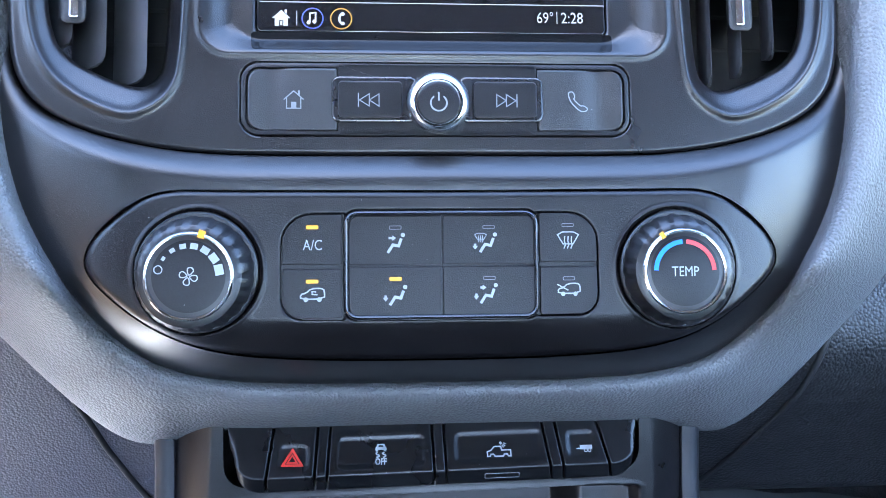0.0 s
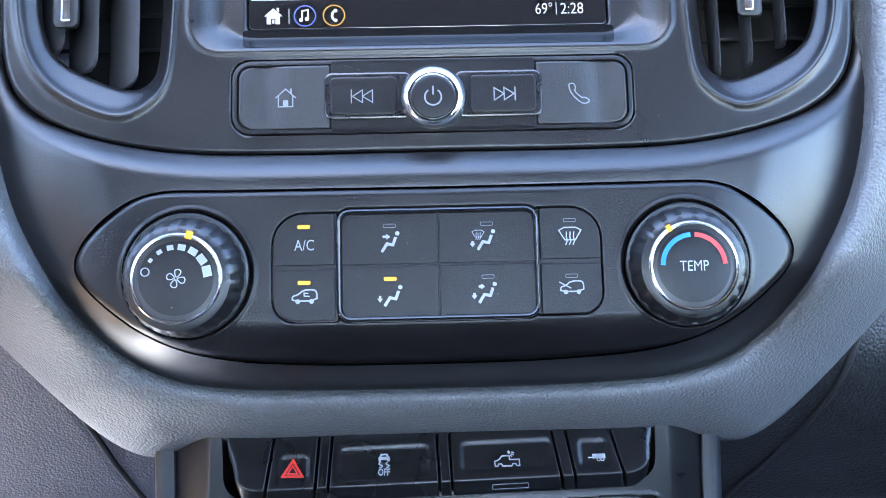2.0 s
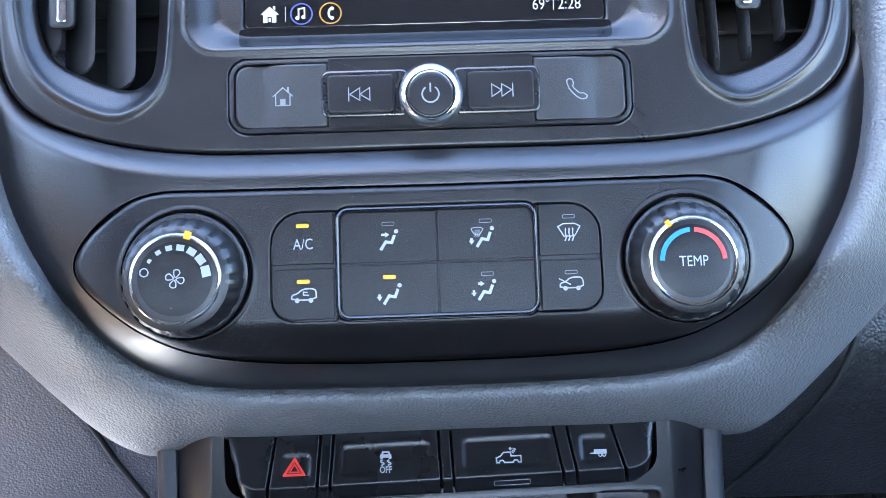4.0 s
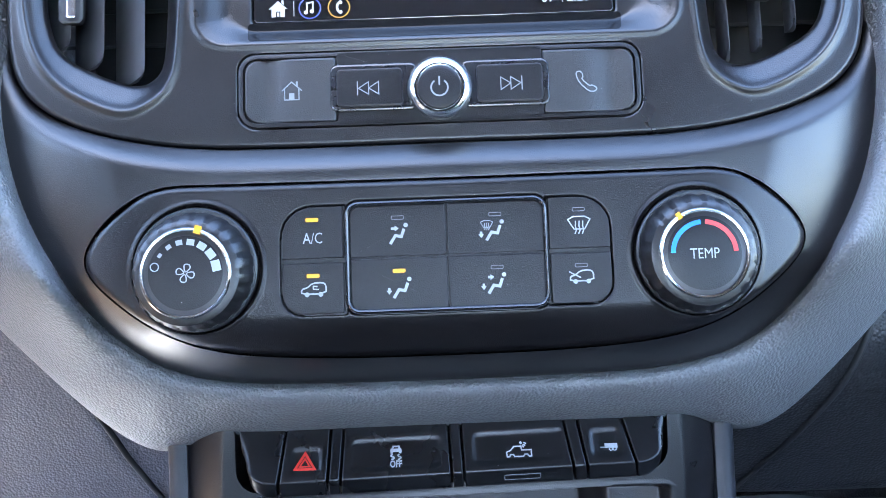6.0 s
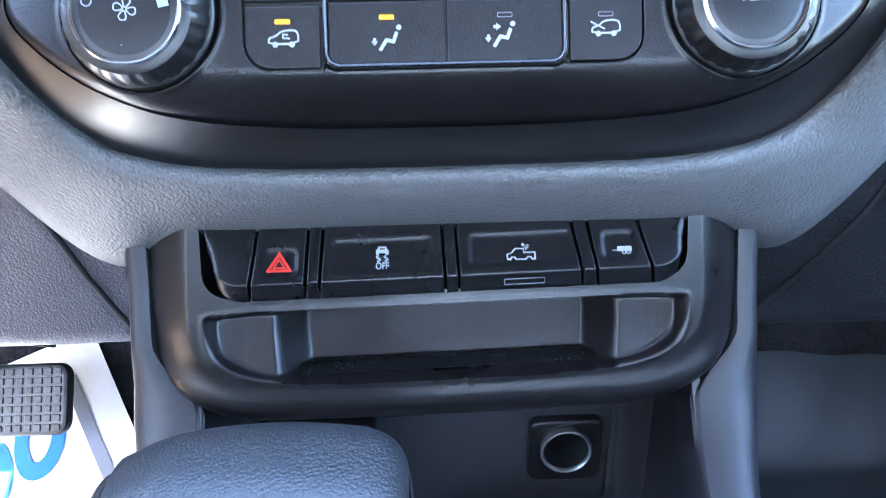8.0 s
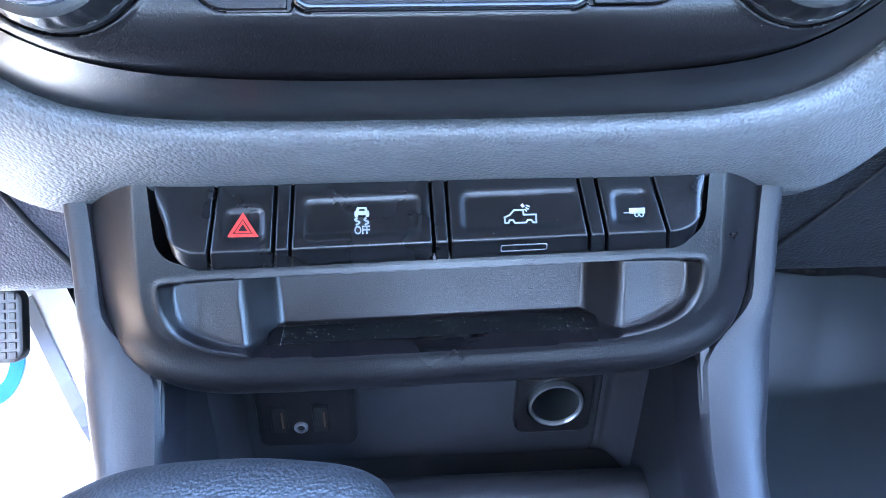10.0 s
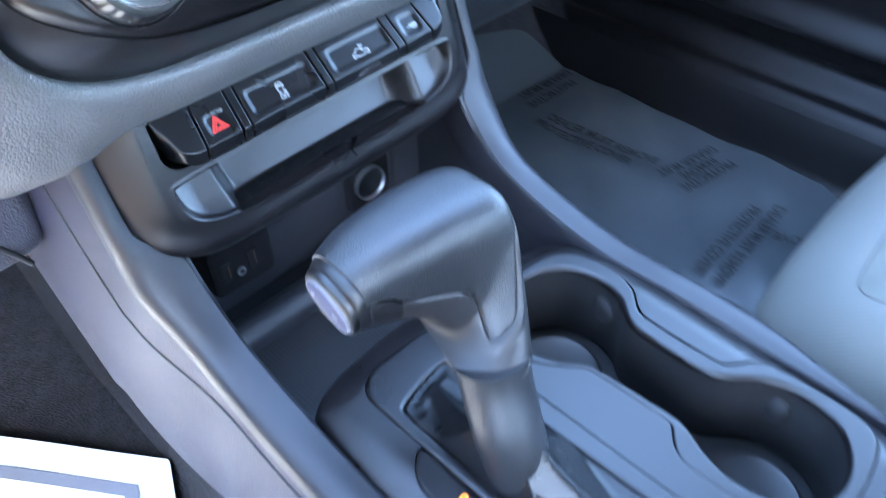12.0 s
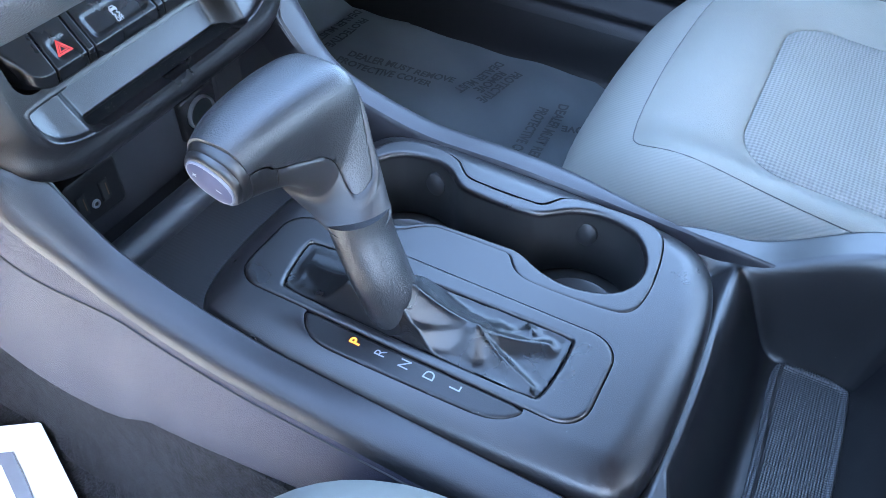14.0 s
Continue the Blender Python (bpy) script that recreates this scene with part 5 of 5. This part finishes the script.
# the grip: outer and inner line in the plane across the car, middle and half width along it, squareness
BODY = np.array([(-0.108, 0.5015, -0.107, 0.4635, 0.1860, 0.0200, 2.6), (-0.091, 0.5065, -0.093, 0.4610, 0.1845, 0.0232, 2.8), (-0.067, 0.5090, -0.080, 0.4570, 0.1815, 0.0254, 3.0),
                 (-0.044, 0.5075, -0.0725, 0.4510, 0.1785, 0.0266, 3.2), (-0.0265, 0.4985, -0.0685, 0.4445, 0.1745, 0.0270, 3.3), (-0.0185, 0.4830, -0.0670, 0.4375, 0.1695, 0.0266, 3.2),
                 (-0.0190, 0.4620, -0.0672, 0.4310, 0.1635, 0.0250, 3.0), (-0.0240, 0.4415, -0.0675, 0.4245, 0.1570, 0.0222, 2.6), (-0.0295, 0.4225, -0.0680, 0.4165, 0.1500, 0.0190, 2.2)])
GL, GT = 0.0165, 0.022


def grip_row(s):
    i = min(int(s), len(BODY) - 2)
    t = s - i
    p0, p1, p2, p3 = BODY[max(i - 1, 0)], BODY[i], BODY[i + 1], BODY[min(i + 2, len(BODY) - 1)]
    row = 0.5 * (2 * p1 + (p2 - p0) * t + (2 * p0 - 5 * p1 + 4 * p2 - p3) * t * t + (3 * p1 - p0 - 3 * p2 + p3) * t ** 3)
    heel = 0.0128 * math.exp(-(s - 4.3) ** 2)
    share = 1 - 0.85 * min(max((s - 4.5) / 3.5, 0), 1) ** 1.3
    row[0], row[1], row[5] = row[0] + 0.8 * heel, row[1] + 0.6 * heel, row[5] * (1 - 0.044 * share)
    return row, share


def on_grip(u, v, w):
    """u along the grip from its button end, v round it from the outer line, w out of it."""
    (ox, oz, ix, iz, yc, yh, p), share = grip_row(min(max(u / GL, 0), 7.9999))
    a = v / GT
    half = math.hypot(ox - ix, oz - iz) / 2
    ex_, ez_ = (ox - ix) / (2 * half), (oz - iz) / (2 * half)
    c, q = math.cos(a), math.sin(a)
    if c < 0:
        p += 1.2 * math.exp(-(u / GL - 2.4) ** 2 / 2.6)
    e = math.copysign(abs(c) ** (2 / p), c) * (half + w)
    f = math.copysign(abs(q) ** (2 / p), q) * (yh + w)
    return head(((ox + ix) / 2 + ex_ * e, yc - f, (oz + iz) / 2 + ez_ * e), share)


hide = [(-0.4, 1.47), (0.3, 1.46), (0.7, 1.52), (1.1, 1.60), (1.6, 1.635), (2.2, 1.645), (2.8, 1.645), (3.35, 1.645), (4.0, 1.72), (4.6, 1.83), (5.2, 1.90), (5.7, 1.90), (6.0, 1.80), (6.25, 1.62), (6.3, 1.45), (6.0, 1.33), (5.4, 1.22), (4.75, 1.02), (4.6, 0.5), (4.55, 0.0)]
HIDE = smooth_loop(np.array([(s * GL, -a * GT) for s, a in hide] + [(s * GL, a * GT) for s, a in hide[-2::-1]]), 2)
grain_skin = lambda u, v, d: 0.0005 - roundover(d, 0.0009)
sheet("grip", (-0.0, -0.068, 0.1180, 0.068), 0.0011, lambda u, v: sdf(HIDE, u, v), grain_skin, on_grip, KNOBSKIN, lever, 0.003, "black grained leather grip")
trim_u = 1.15 * GL
wrap = lambda u, v, w: on_grip(u, v + math.pi * GT, w)
from_inner = lambda v: np.mod(v + 2 * math.pi * GT, 2 * math.pi * GT) - math.pi * GT
sheet("lower_trim", (trim_u, -math.pi * GT, 8 * GL, math.pi * GT), 0.0011, lambda u, v: np.maximum(-sdf(HIDE, u, from_inner(v)) - 0.0002 + 0.0006, trim_u - u - 0.001),
      lambda u, v, d: 0.0004 - roundover(d, 0.0006) + 0.0010 * smoothstep(4.5 * GL, 5.3 * GL, u) * smoothstep(0.0, 0.0008, d) * smoothstep(0.009, 0.003, d), wrap, TRIM, lever, 0.004, "smooth black plastic lower trim")
sheet("collar_foot", (0.0, -math.pi * GT, trim_u, math.pi * GT), 0.0011, lambda u, v: np.maximum.reduce([-sdf(HIDE, u, from_inner(v)) + 0.0004, u - trim_u + 0.0004, -u]),
      lambda u, v, d: 0.0007 - roundover(d, 0.0008), wrap, SATIN, lever, 0.004)
grip(blend([((-0.0470, 0.1525, 0.4175), (-0.1, -0.3, -0.95), Yv, 0.0180, 0.0188, 2.2), ((-0.0495, 0.1465, 0.404), (-0.2, -0.5, -0.95), Yv, 0.0176, 0.0184, 2.1), ((-0.0545, 0.1345, 0.386), (-0.16, -0.5, -0.9), Yv, 0.0176, 0.0180, 2.1),
            ((-0.0558, 0.1270, 0.370), (-0.1, -0.45, -0.95), Yv, 0.0185, 0.0162, 2.1), ((-0.0560, 0.1220, 0.350), (0, -0.2, -1), Yv, 0.0180, 0.0150, 2.1)], 6), "lower_sleeve", KNOBSKIN, lever, "smooth leather sleeve")
tilt = (0, 0.9, 0.38)
set_head = lambda p: head(p, 1.0, 0.97)
rows = [(-0.1045, 0.0204, 0.0182, 2.6), (-0.1085, 0.0203, 0.0181, 2.6), (-0.1120, 0.0194, 0.0165, 2.5), (-0.1128, 0.0186, 0.0152, 2.4), (-0.1150, 0.0186, 0.0150, 2.4), (-0.1168, 0.0178, 0.0136, 2.3), (-0.1172, 0.0164, 0.0122, 2.2)]
collar = grip([(Vector((x, 0.1862, 0.4815 - 0.10 * (-0.1045 - x))), (1, -0.05, 0.02), (0, 1, 0.02 + 28 * max(0, -0.1045 - x)), a, b, p) for x, a, b, p in rows], "end_collar", SATIN, lever, "glossy black end collar with worn edges", move=set_head)
rows = [(-0.1160, 0.0163, 0.0113, 2.2), (-0.1182, 0.0162, 0.0112, 2.2), (-0.1188, 0.0156, 0.0106, 2.2), (-0.1186, 0.0150, 0.0100, 2.2)]
grip([(Vector((x, 0.1860, 0.4800)), (1, -0.05, 0.02), tilt, a, b, p) for x, a, b, p in rows], "button_rim", material("pale_worn_plastic", (0.13, 0.13, 0.15), 0.4, vary=0.2), lever, "pale worn rim", (False, False), set_head)
rows = [(-0.1160, 0.0151, 0.0101, 2.2), (-0.1185, 0.0151, 0.0101, 2.2), (-0.1190, 0.0142, 0.0093, 2.2), (-0.1192, 0.005, 0.003, 2.2)]
button = grip([(Vector((x, 0.1860, 0.4800)), (1, -0.05, 0.02), tilt, a, b, p) for x, a, b, p in rows], "thumb_button", material("lilac_grey_plastic", (0.050, 0.049, 0.080), 0.62, spec=0.3, vary=0.08), lever, "lilac-grey oval thumb button", move=set_head)
bf = lambda u, v, w: set_head((-0.1193 - w, 0.1860 - u, 0.4800 + v))
prints("plus_mark", ribbon([(-0.0098, 0.0030), (-0.0070, 0.0046)], 0.0006) + ribbon([(-0.0090, 0.0050), (-0.0078, 0.0026)], 0.0006), bf, 0.0003, WHITE, button)
prints("minus_mark", ribbon([(0.0044, -0.0016), (0.0076, -0.0030)], 0.0006), bf, 0.0003, WHITE, button)

# folded leather boot: tent-like folds between the stem and the gate
TIP, KNUCKLE = (-0.0675, 0.1030, 0.3665), (-0.0500, 0.0715, 0.3675)
FOLDS = [((-0.0585, 0.1260, 0.380), TIP, 1.5), (TIP, KNUCKLE, 1.25), (KNUCKLE, (-0.0655, 0.0295, 0.3565), 1.05), (KNUCKLE, (-0.0340, 0.0325, 0.3575), 0.8), ((-0.0525, 0.1150, 0.385), KNUCKLE, 0.9),
         ((-0.0495, 0.1892, 0.3580), (-0.0599, 0.1506, 0.378), 1.0), ((-0.0660, 0.1820, 0.3560), (-0.0670, 0.1480, 0.3700), 0.9), ((-0.0380, 0.0600, 0.3585), (-0.0290, 0.0450, 0.3580), 0.6)]


def boot_height(u, v, d):
    z = np.full(np.shape(u), CZ - 0.009)
    z = z + 0.008 * np.exp(-(d / 0.006) ** 2) + 0.008 * smoothstep(0.125, 0.165, v) * smoothstep(0.001, 0.010, d)
    tents = [z]
    for a, b, slope in FOLDS:
        ax, ay, az = a
        bx0, by0, bz = b
        ex0, ey0 = bx0 - ax, by0 - ay
        t = np.clip(((u - ax) * ex0 + (v - ay) * ey0) / (ex0 ** 2 + ey0 ** 2), 0, 1)
        dist = np.hypot(u - ax - t * ex0, v - ay - t * ey0)
        tents.append(az + (bz - az) * t - 0.003 * np.sin(np.pi * t) - slope * (np.sqrt(dist ** 2 + 0.0016 ** 2) - 0.0016))
    r = np.hypot((u + 0.0558), (v - 0.1265))
    tents.append(0.354 + 0.018 * np.exp(-np.maximum(r - 0.0165, 0) / 0.0085))
    k = 700.0
    top = np.log(sum(np.exp(np.clip(k * (q - 0.35), -60, 60)) for q in tents)) / k + 0.35
    wr = 0.00035 * np.exp(-(np.sin(u * 95 + 3.2 * np.sin(v * 47 + 1)) / 0.16) ** 2) * smoothstep(-0.2, 0.6, np.sin(v * 83 - u * 61)) + 0.00012 * np.exp(-(np.sin(v * 190 - u * 130 + 2 * np.sin(u * 210)) / 0.22) ** 2)
    top = top - wr * smoothstep(0.0, 0.012, d)
    return np.maximum(np.minimum(top, CZ - 0.002 + 2.6 * d), CZ - 0.014)


sheet("boot", (-0.0755, 0.0165, -0.0175, 0.2065), 0.0009, lambda u, v: sdf(GATE, u, v), boot_height, flat, BOOT, lever, 0.008, "creased black leather boot")


# ---- seats ----
SEAMGREY = material("grey_seam_thread", (0.05, 0.05, 0.048), 0.8, vary=0.2)

def seat(s, dx, dy, dz, label):
    t = thing("front_seat", label, "seat", "front seats")
    shape = np.array([(150, -620), (158, -300), (165, -40), (178, 60), (205, 108), (260, 132), (420, 140), (580, 132), (640, 105), (668, 50), (690, -100), (700, -620)]) / 1000
    poly = smooth_loop(shape if s > 0 else shape[::-1] * (-1, 1), 2)
    panel = rounded(0.288, -0.62, 0.572, -0.018, 0.05)
    panel = panel if s > 0 else panel[::-1] * (-1, 1)

    def rise(u, v):
        x = np.abs(u)
        z = 0.286 + 0.030 * np.exp(-((x - 0.235) / 0.04) ** 2) * smoothstep(0.12, -0.05, v) + 0.030 * np.exp(-((x - 0.63) / 0.04) ** 2) * smoothstep(0.12, -0.05, v)
        z = z + 0.018 * np.exp(-((v - 0.03) / 0.06) ** 2) - 0.03 * smoothstep(0.0, -0.5, v)
        edge = np.abs(sdf(panel, u, v))
        return z - 0.0030 * np.exp(-(edge / 0.010) ** 2) - 0.0012 * np.exp(-(edge / 0.0018) ** 2)

    def height(u, v, d):
        rim = np.maximum(-sdf(poly, u, v), 0)
        seam = 0.0008 * np.exp(-((rim - 0.060) / 0.005) ** 2)
        crease = 0.0008 * np.sin(u * 40 + v * 18) * np.sin(v * 33 - u * 9)
        return rise(u, v) + crease - seam - 0.9 * roundover(rim, 0.055) - 0.010 * np.clip(1 - rim / 0.11, 0, 1) ** 2

    off = lambda u, v, w: Vector((u + dx, v + dy, w + dz))
    sheet("cushion", (-0.71 if s < 0 else 0.145, -0.42, -0.145 if s < 0 else 0.71, 0.15), 0.0022, lambda u, v: np.maximum(sdf(poly, u, v) + 0.060, sdf(panel, u, v) * -1 + 0.0002), height, off, SEAT, t, 0.01)
    sheet("side_cover", (-0.71 if s < 0 else 0.145, -0.42, -0.145 if s < 0 else 0.71, 0.15), 0.0022, lambda u, v: np.maximum(sdf(poly, u, v), -0.060 - sdf(poly, u, v)), height, off, RIBCLOTH, t, 0.15, "finely ribbed grey side cover")
    sheet("cloth_panel", (-0.58 if s < 0 else 0.28, -0.42, -0.28 if s < 0 else 0.58, -0.01), 0.0024, lambda u, v: sdf(panel, u, v), lambda u, v, d: rise(u, v) + 0.002 * smoothstep(0.0, 0.02, d), off, CLOTH, t, 0.02, "woven grey cloth panel")
    line = inset(poly, -0.060)
    line = [p for p in line if p[1] > -0.40]
    cut = max(range(len(line)), key=lambda i: np.hypot(*(np.array(line[i]) - line[i - 1])))
    line = line[cut:] + line[:cut]
    tube("seam", [off(float(x), float(y), float(height(np.array(x), np.array(y), 0)) + 0.0001) for x, y in line], 0.0006, SEAMGREY, t, "", 6)
    block("seat_base", (min(s * 0.2, s * 0.66) + dx, -0.60 + dy, 0.08), (max(s * 0.2, s * 0.66) + dx, 0.02 + dy, 0.14 + dz), DARK, t)
    backrest = rounded(0.17, 0.0, 0.68, 0.62, 0.06)
    slab("backrest", backrest if s > 0 else backrest[::-1] * (-1, 1), 0.0, 0.10, 0.03, lambda u, v, w: Vector((u + dx, -0.60 + dy + w - v * 0.35, 0.27 + dz + v)), SEAT, t)


seat(1, 0.0, 0.0, 0.0, "light grey vinyl front seat with woven cloth centre panel")
seat(-1, 0.036, 0.020, 0.078, "light grey vinyl driver seat beside the console")

# ---- rear of the console: open bin ----
rear = thing("rear_console", "black plastic rear console tray with a ribbed rubber mat", "center console")
RO = smooth_loop(np.array([(-118, -30), (-60, -40), (0, -40), (60, -36), (90, -26), (104, 0), (138, 0), (142, -120), (145, -500), (-140, -500), (-136, -80), (-128, -40)]) / 1000, 2)
PIT = smooth_loop(np.array([(-108, -52), (0, -56), (80, -50), (106, -42), (110, -80), (108, -162), (60, -166), (-108, -166)]) / 1000, 2)


def rear_height(u, v, d):
    rim = 0.3385 - 0.012 * smoothstep(-0.052, -0.036, v) * smoothstep(0.112, 0.10, u) + 0.045 * smoothstep(-0.045, -0.14, v) * smoothstep(0.09, 0.115, np.abs(u))
    rim += 0.09 * smoothstep(-0.165, -0.185, v)
    pit = -sdf(PIT, u, v)
    deep = np.minimum(smoothstep(0.0, 0.018, pit), smoothstep(-0.050, -0.098, v))
    return rim - (rim - 0.2785) * deep - roundover(d, 0.006)


sheet("body", (-0.15, -0.5, 0.15, 0.005), 0.0013, lambda u, v: sdf(RO, u, v), rear_height, flat, SATIN, rear, 0.2)
MATS = smooth_loop(np.array([(-90, -104), (20, -102), (86, -97), (92, -108), (91, -148), (80, -152), (-90, -153)]) / 1000, 2)
sheet("tray_mat", (-0.1, -0.16, 0.1, -0.09), 0.0009, lambda u, v: sdf(MATS, u, v),
      lambda u, v, d: 0.2825 + 0.0022 * np.exp(-((d - 0.003) / 0.0018) ** 2), flat, MATTING, rear, 0.003, "diamond-ribbed rubber mat")

# ---- passenger footwell: film over the floor ----
film = thing("floor_film", "clear bluish protective plastic film with dark printed warnings on the floor", "floor cover")
FILM_LINE = smooth_loop(np.array([(215, 90), (630, 90), (634, 400), (640, 610), (628, 664), (600, 690), (540, 702), (420, 710), (240, 715), (218, 690), (215, 400)]) / 1000, 2)


def film_height(u, v):
    out = floor_height(u, v) + 0.014
    wave = 0.0035 * np.sin(u * 31 + 5 * v) * np.sin(v * 22 - 7 * u) + 0.0012 * np.sin(u * 70 - 60 * v)
    return out + wave


sheet("film", (0.2, 0.08, 0.64, 0.8), 0.005, lambda u, v: sdf(FILM_LINE, u, v), lambda u, v, d: film_height(u, v), flat, FILM, film, 0)
lay = lambda u, v, w: Vector((u, v, float(film_height(np.array(u), np.array(v))) + 0.0042 + w))
for text, c, turn in (("DEALER MUST REMOVE", (0.519, 0.462), -87), ("PROTECTIVE COVER", (0.497, 0.478), -87), ("DEALER MUST REMOVE", (0.470, 0.217), 184), ("PROTECTIVE COVER", (0.462, 0.240), 184), ("REMOVE", (0.514, 0.176), 104),
                      ("DEALER MUST", (0.553, 0.352), 169), ("REMOVE", (0.551, 0.334), 169), ("PROTECTIVE", (0.546, 0.317), 169), ("DEALER MUST", (0.574, 0.604), 176), ("PROTECTIVE", (0.560, 0.580), 176)):
    letters("warning_text", text, c, 0.0195, lay, 0.0, INK, film, turn=turn, wide=0.84, bold=0.0006)
# sill and door
sill = tagged(sheet("sill", (0.615, -0.6, 0.84, 0.95), 0.006, lambda u, v: np.maximum.reduce([0.62 - u, u - 0.835, v - 0.94, -0.59 - v]),
                    lambda u, v, d: 0.085 + 0.055 * np.exp(-((u - 0.665) / 0.016) ** 2) + 0.04 * smoothstep(0.69, 0.73, u) + 0.03 * smoothstep(0.74, 0.77, u) + 0.02 * smoothstep(0.635, 0.665, u), flat, DOORPLASTIC, None, 0.03), kind="structure")
# door_2 is out of view; its swing is set to block light.
for s in (1, -1):
    door = tagged(new("door_1" if s > 0 else "door_2"), "black grained door panel with a moulded map pocket" if s > 0 else "unseen black driver door panel set ajar to block light", "door", kind="structure")
    pocket_line = rounded(0.02, 0.20, 0.52, 0.36, 0.05)
    swing = lambda q, w: Vector((-0.80 - 0.574 * q + 0.819 * w, 0.62 - 0.819 * q - 0.574 * w, 0))
    dplace = lambda u, v, w, s=s: Vector((0.80 - w, u, v)) if s > 0 else swing(0.94 - u, w) + Vector((0, 0, v))

    def door_height(u, v, d):
        q = -sdf(pocket_line, u, v)
        return 0.02 + 0.03 * smoothstep(-0.004, 0.012, q) - 0.02 * smoothstep(0.012, 0.05, q) + 0.05 * smoothstep(0.42, 0.55, v) - 0.03 * smoothstep(0.16, 0.10, v)

    sheet("panel", (-0.45, 0.09, 0.95, 0.77), 0.006, lambda u, v, s=s: sdf(rounded(-0.44, 0.10, 0.94, 0.60 if s > 0 else 0.76, 0.02), u, v), door_height, dplace, DOORPLASTIC, door, 0.03)

# ---- driver's footwell ----
sheet_paper = thing("paper_mat", "white paper floor mat with grey border and blue lettering bars", "floor mat")
PAPER_LINE = np.array([(-0.54, 0.12), (-0.235, 0.24), (-0.143, 0.452), (-0.358, 0.745), (-0.66, 0.66)])
paper_z = lambda u, v: floor_height(u, v) + 0.012 + 0.003 * np.sin(u * 20) * np.sin(v * 14)
sheet("paper", (-0.67, 0.22, -0.13, 0.84), 0.003, lambda u, v: sdf(PAPER_LINE, u, v), lambda u, v, d: paper_z(u, v), flat, PAPER, sheet_paper, 0)
plc = lambda u, v, w: Vector((u, v, float(paper_z(np.array(u), np.array(v))) + 0.0015 + w))
border = inset(PAPER_LINE, 0.035)
dense = np.vstack([np.linspace(border[i], border[(i + 1) % 5], 14, endpoint=False) for i in range(5)])
prints("grey_border", ribbon(dense, 0.012, True), plc, 0.0, PAPERGREY, sheet_paper)
for cx, cy in ((-0.396, 0.668), (-0.440, 0.632)):
    turn_ = np.linspace(0, 2 * math.pi, 32, endpoint=False)
    rims = [[plc(cx + kx_ * math.cos(a), cy + ky_ * math.sin(a), 0.0004) for a in turn_] for kx_, ky_ in ((0.025, 0.033), (0.011, 0.019))]
    loft("blue_mark", rims, PAPERBLUE, sheet_paper, cap=(False, False))

pedal = thing("brake_pedal", "black ribbed rubber brake pedal on a dark arm", "pedal")
pp = lambda u, v, w: Vector((-0.388 + u, 0.62 + v * 0.55 - w * 0.83, 0.212 + v * 0.83 + w * 0.55))
slab("pad", rounded(-0.055, -0.032, 0.055, 0.032, 0.012), -0.012, 0.0, 0.003, pp, RUBBER, pedal)
for i in range(12):
    for j in range(7):
        x, y = -0.047 + i * 0.0085, -0.025 + j * 0.0083
        slab("rib", rounded(x - 0.003, y - 0.003, x + 0.003, y + 0.003, 0.0008, 2), -0.001, 0.0016, 0.0006, pp, PEDALGREY, pedal)
tube("arm", [(-0.34, 0.615, 0.27), (-0.33, 0.68, 0.36), (-0.33, 0.70, 0.55)], 0.011, DARK, pedal)

# ---- steering wheel ----
wheel = thing("steering_wheel", "black leather steering wheel rim", "steering wheel")
WC, WR = Vector((-0.405, 0.185, 0.71)), 0.185
wa = Vector((1, 0, 0))
wb = Vector((0, 0.42, 0.91)).normalized()
wn_ = wa.cross(wb)
rings = []
for k in range(96):
    a = 2 * math.pi * k / 96
    out_ = wa * math.cos(a) + wb * math.sin(a)
    rings.append([WC + out_ * (WR + 0.0145 * math.cos(q)) + wn_ * 0.0165 * math.sin(q) for q in np.linspace(0, 2 * math.pi, 20, endpoint=False)])
rings.append(rings[0])
loft("rim", rings, RUBBER, wheel, "", (False, False))
lathe("hub", [(0.085, -0.05), (0.085, 0.0), (0.07, 0.012), (0.03, 0.016)], (0, 0), lambda u, v, w: WC + wa * u + wb * v + wn_ * (-0.035 + w) * -1, KEY, wheel, n=48)
for a in (0, 180, 250, 290):
    d0 = wa * math.cos(radians(a)) + wb * math.sin(radians(a))
    tube("spoke", [WC + d0 * 0.07 + wn_ * 0.03, WC + d0 * 0.13 + wn_ * 0.015, WC + d0 * WR], 0.013, SATIN, wheel)


# ---- dust lying in the tray and on the console ----
rng = np.random.RandomState(11)
verts, faces = [], []
spots = []
for _ in range(150):
    u = float(np.clip(rng.normal(0.0, 0.05), -0.062, 0.062)) if rng.rand() < 0.6 else float(rng.choice([-0.050, 0.052]) + rng.normal(0, 0.008))
    v = 0.0090 + 0.0034 * rng.rand()
    spots.append(panel_h(u, v, float(housing_height(np.array(u), np.array(v), np.array(0.02)))) + Vector((0, 0, 0.0013)))
for p in spots:
    r = rng.uniform(0.00010, 0.00032)
    k = len(verts)
    turn = rng.uniform(0, 6.28)
    for a in range(5):
        q = r * rng.uniform(0.6, 1.3)
        verts.append(p + Vector((q * math.cos(turn + a * 1.257), q * math.sin(turn + a * 1.257), 0.00005)))
    verts.append(p + Vector((0, 0, 0.00025)))
    faces += [(k + a, k + (a + 1) % 5, k + 5) for a in range(5)]
tagged(link("dust", verts, faces, DUST), "scattered pale dust grains lying in the black tray", "dust", kind="stuff")
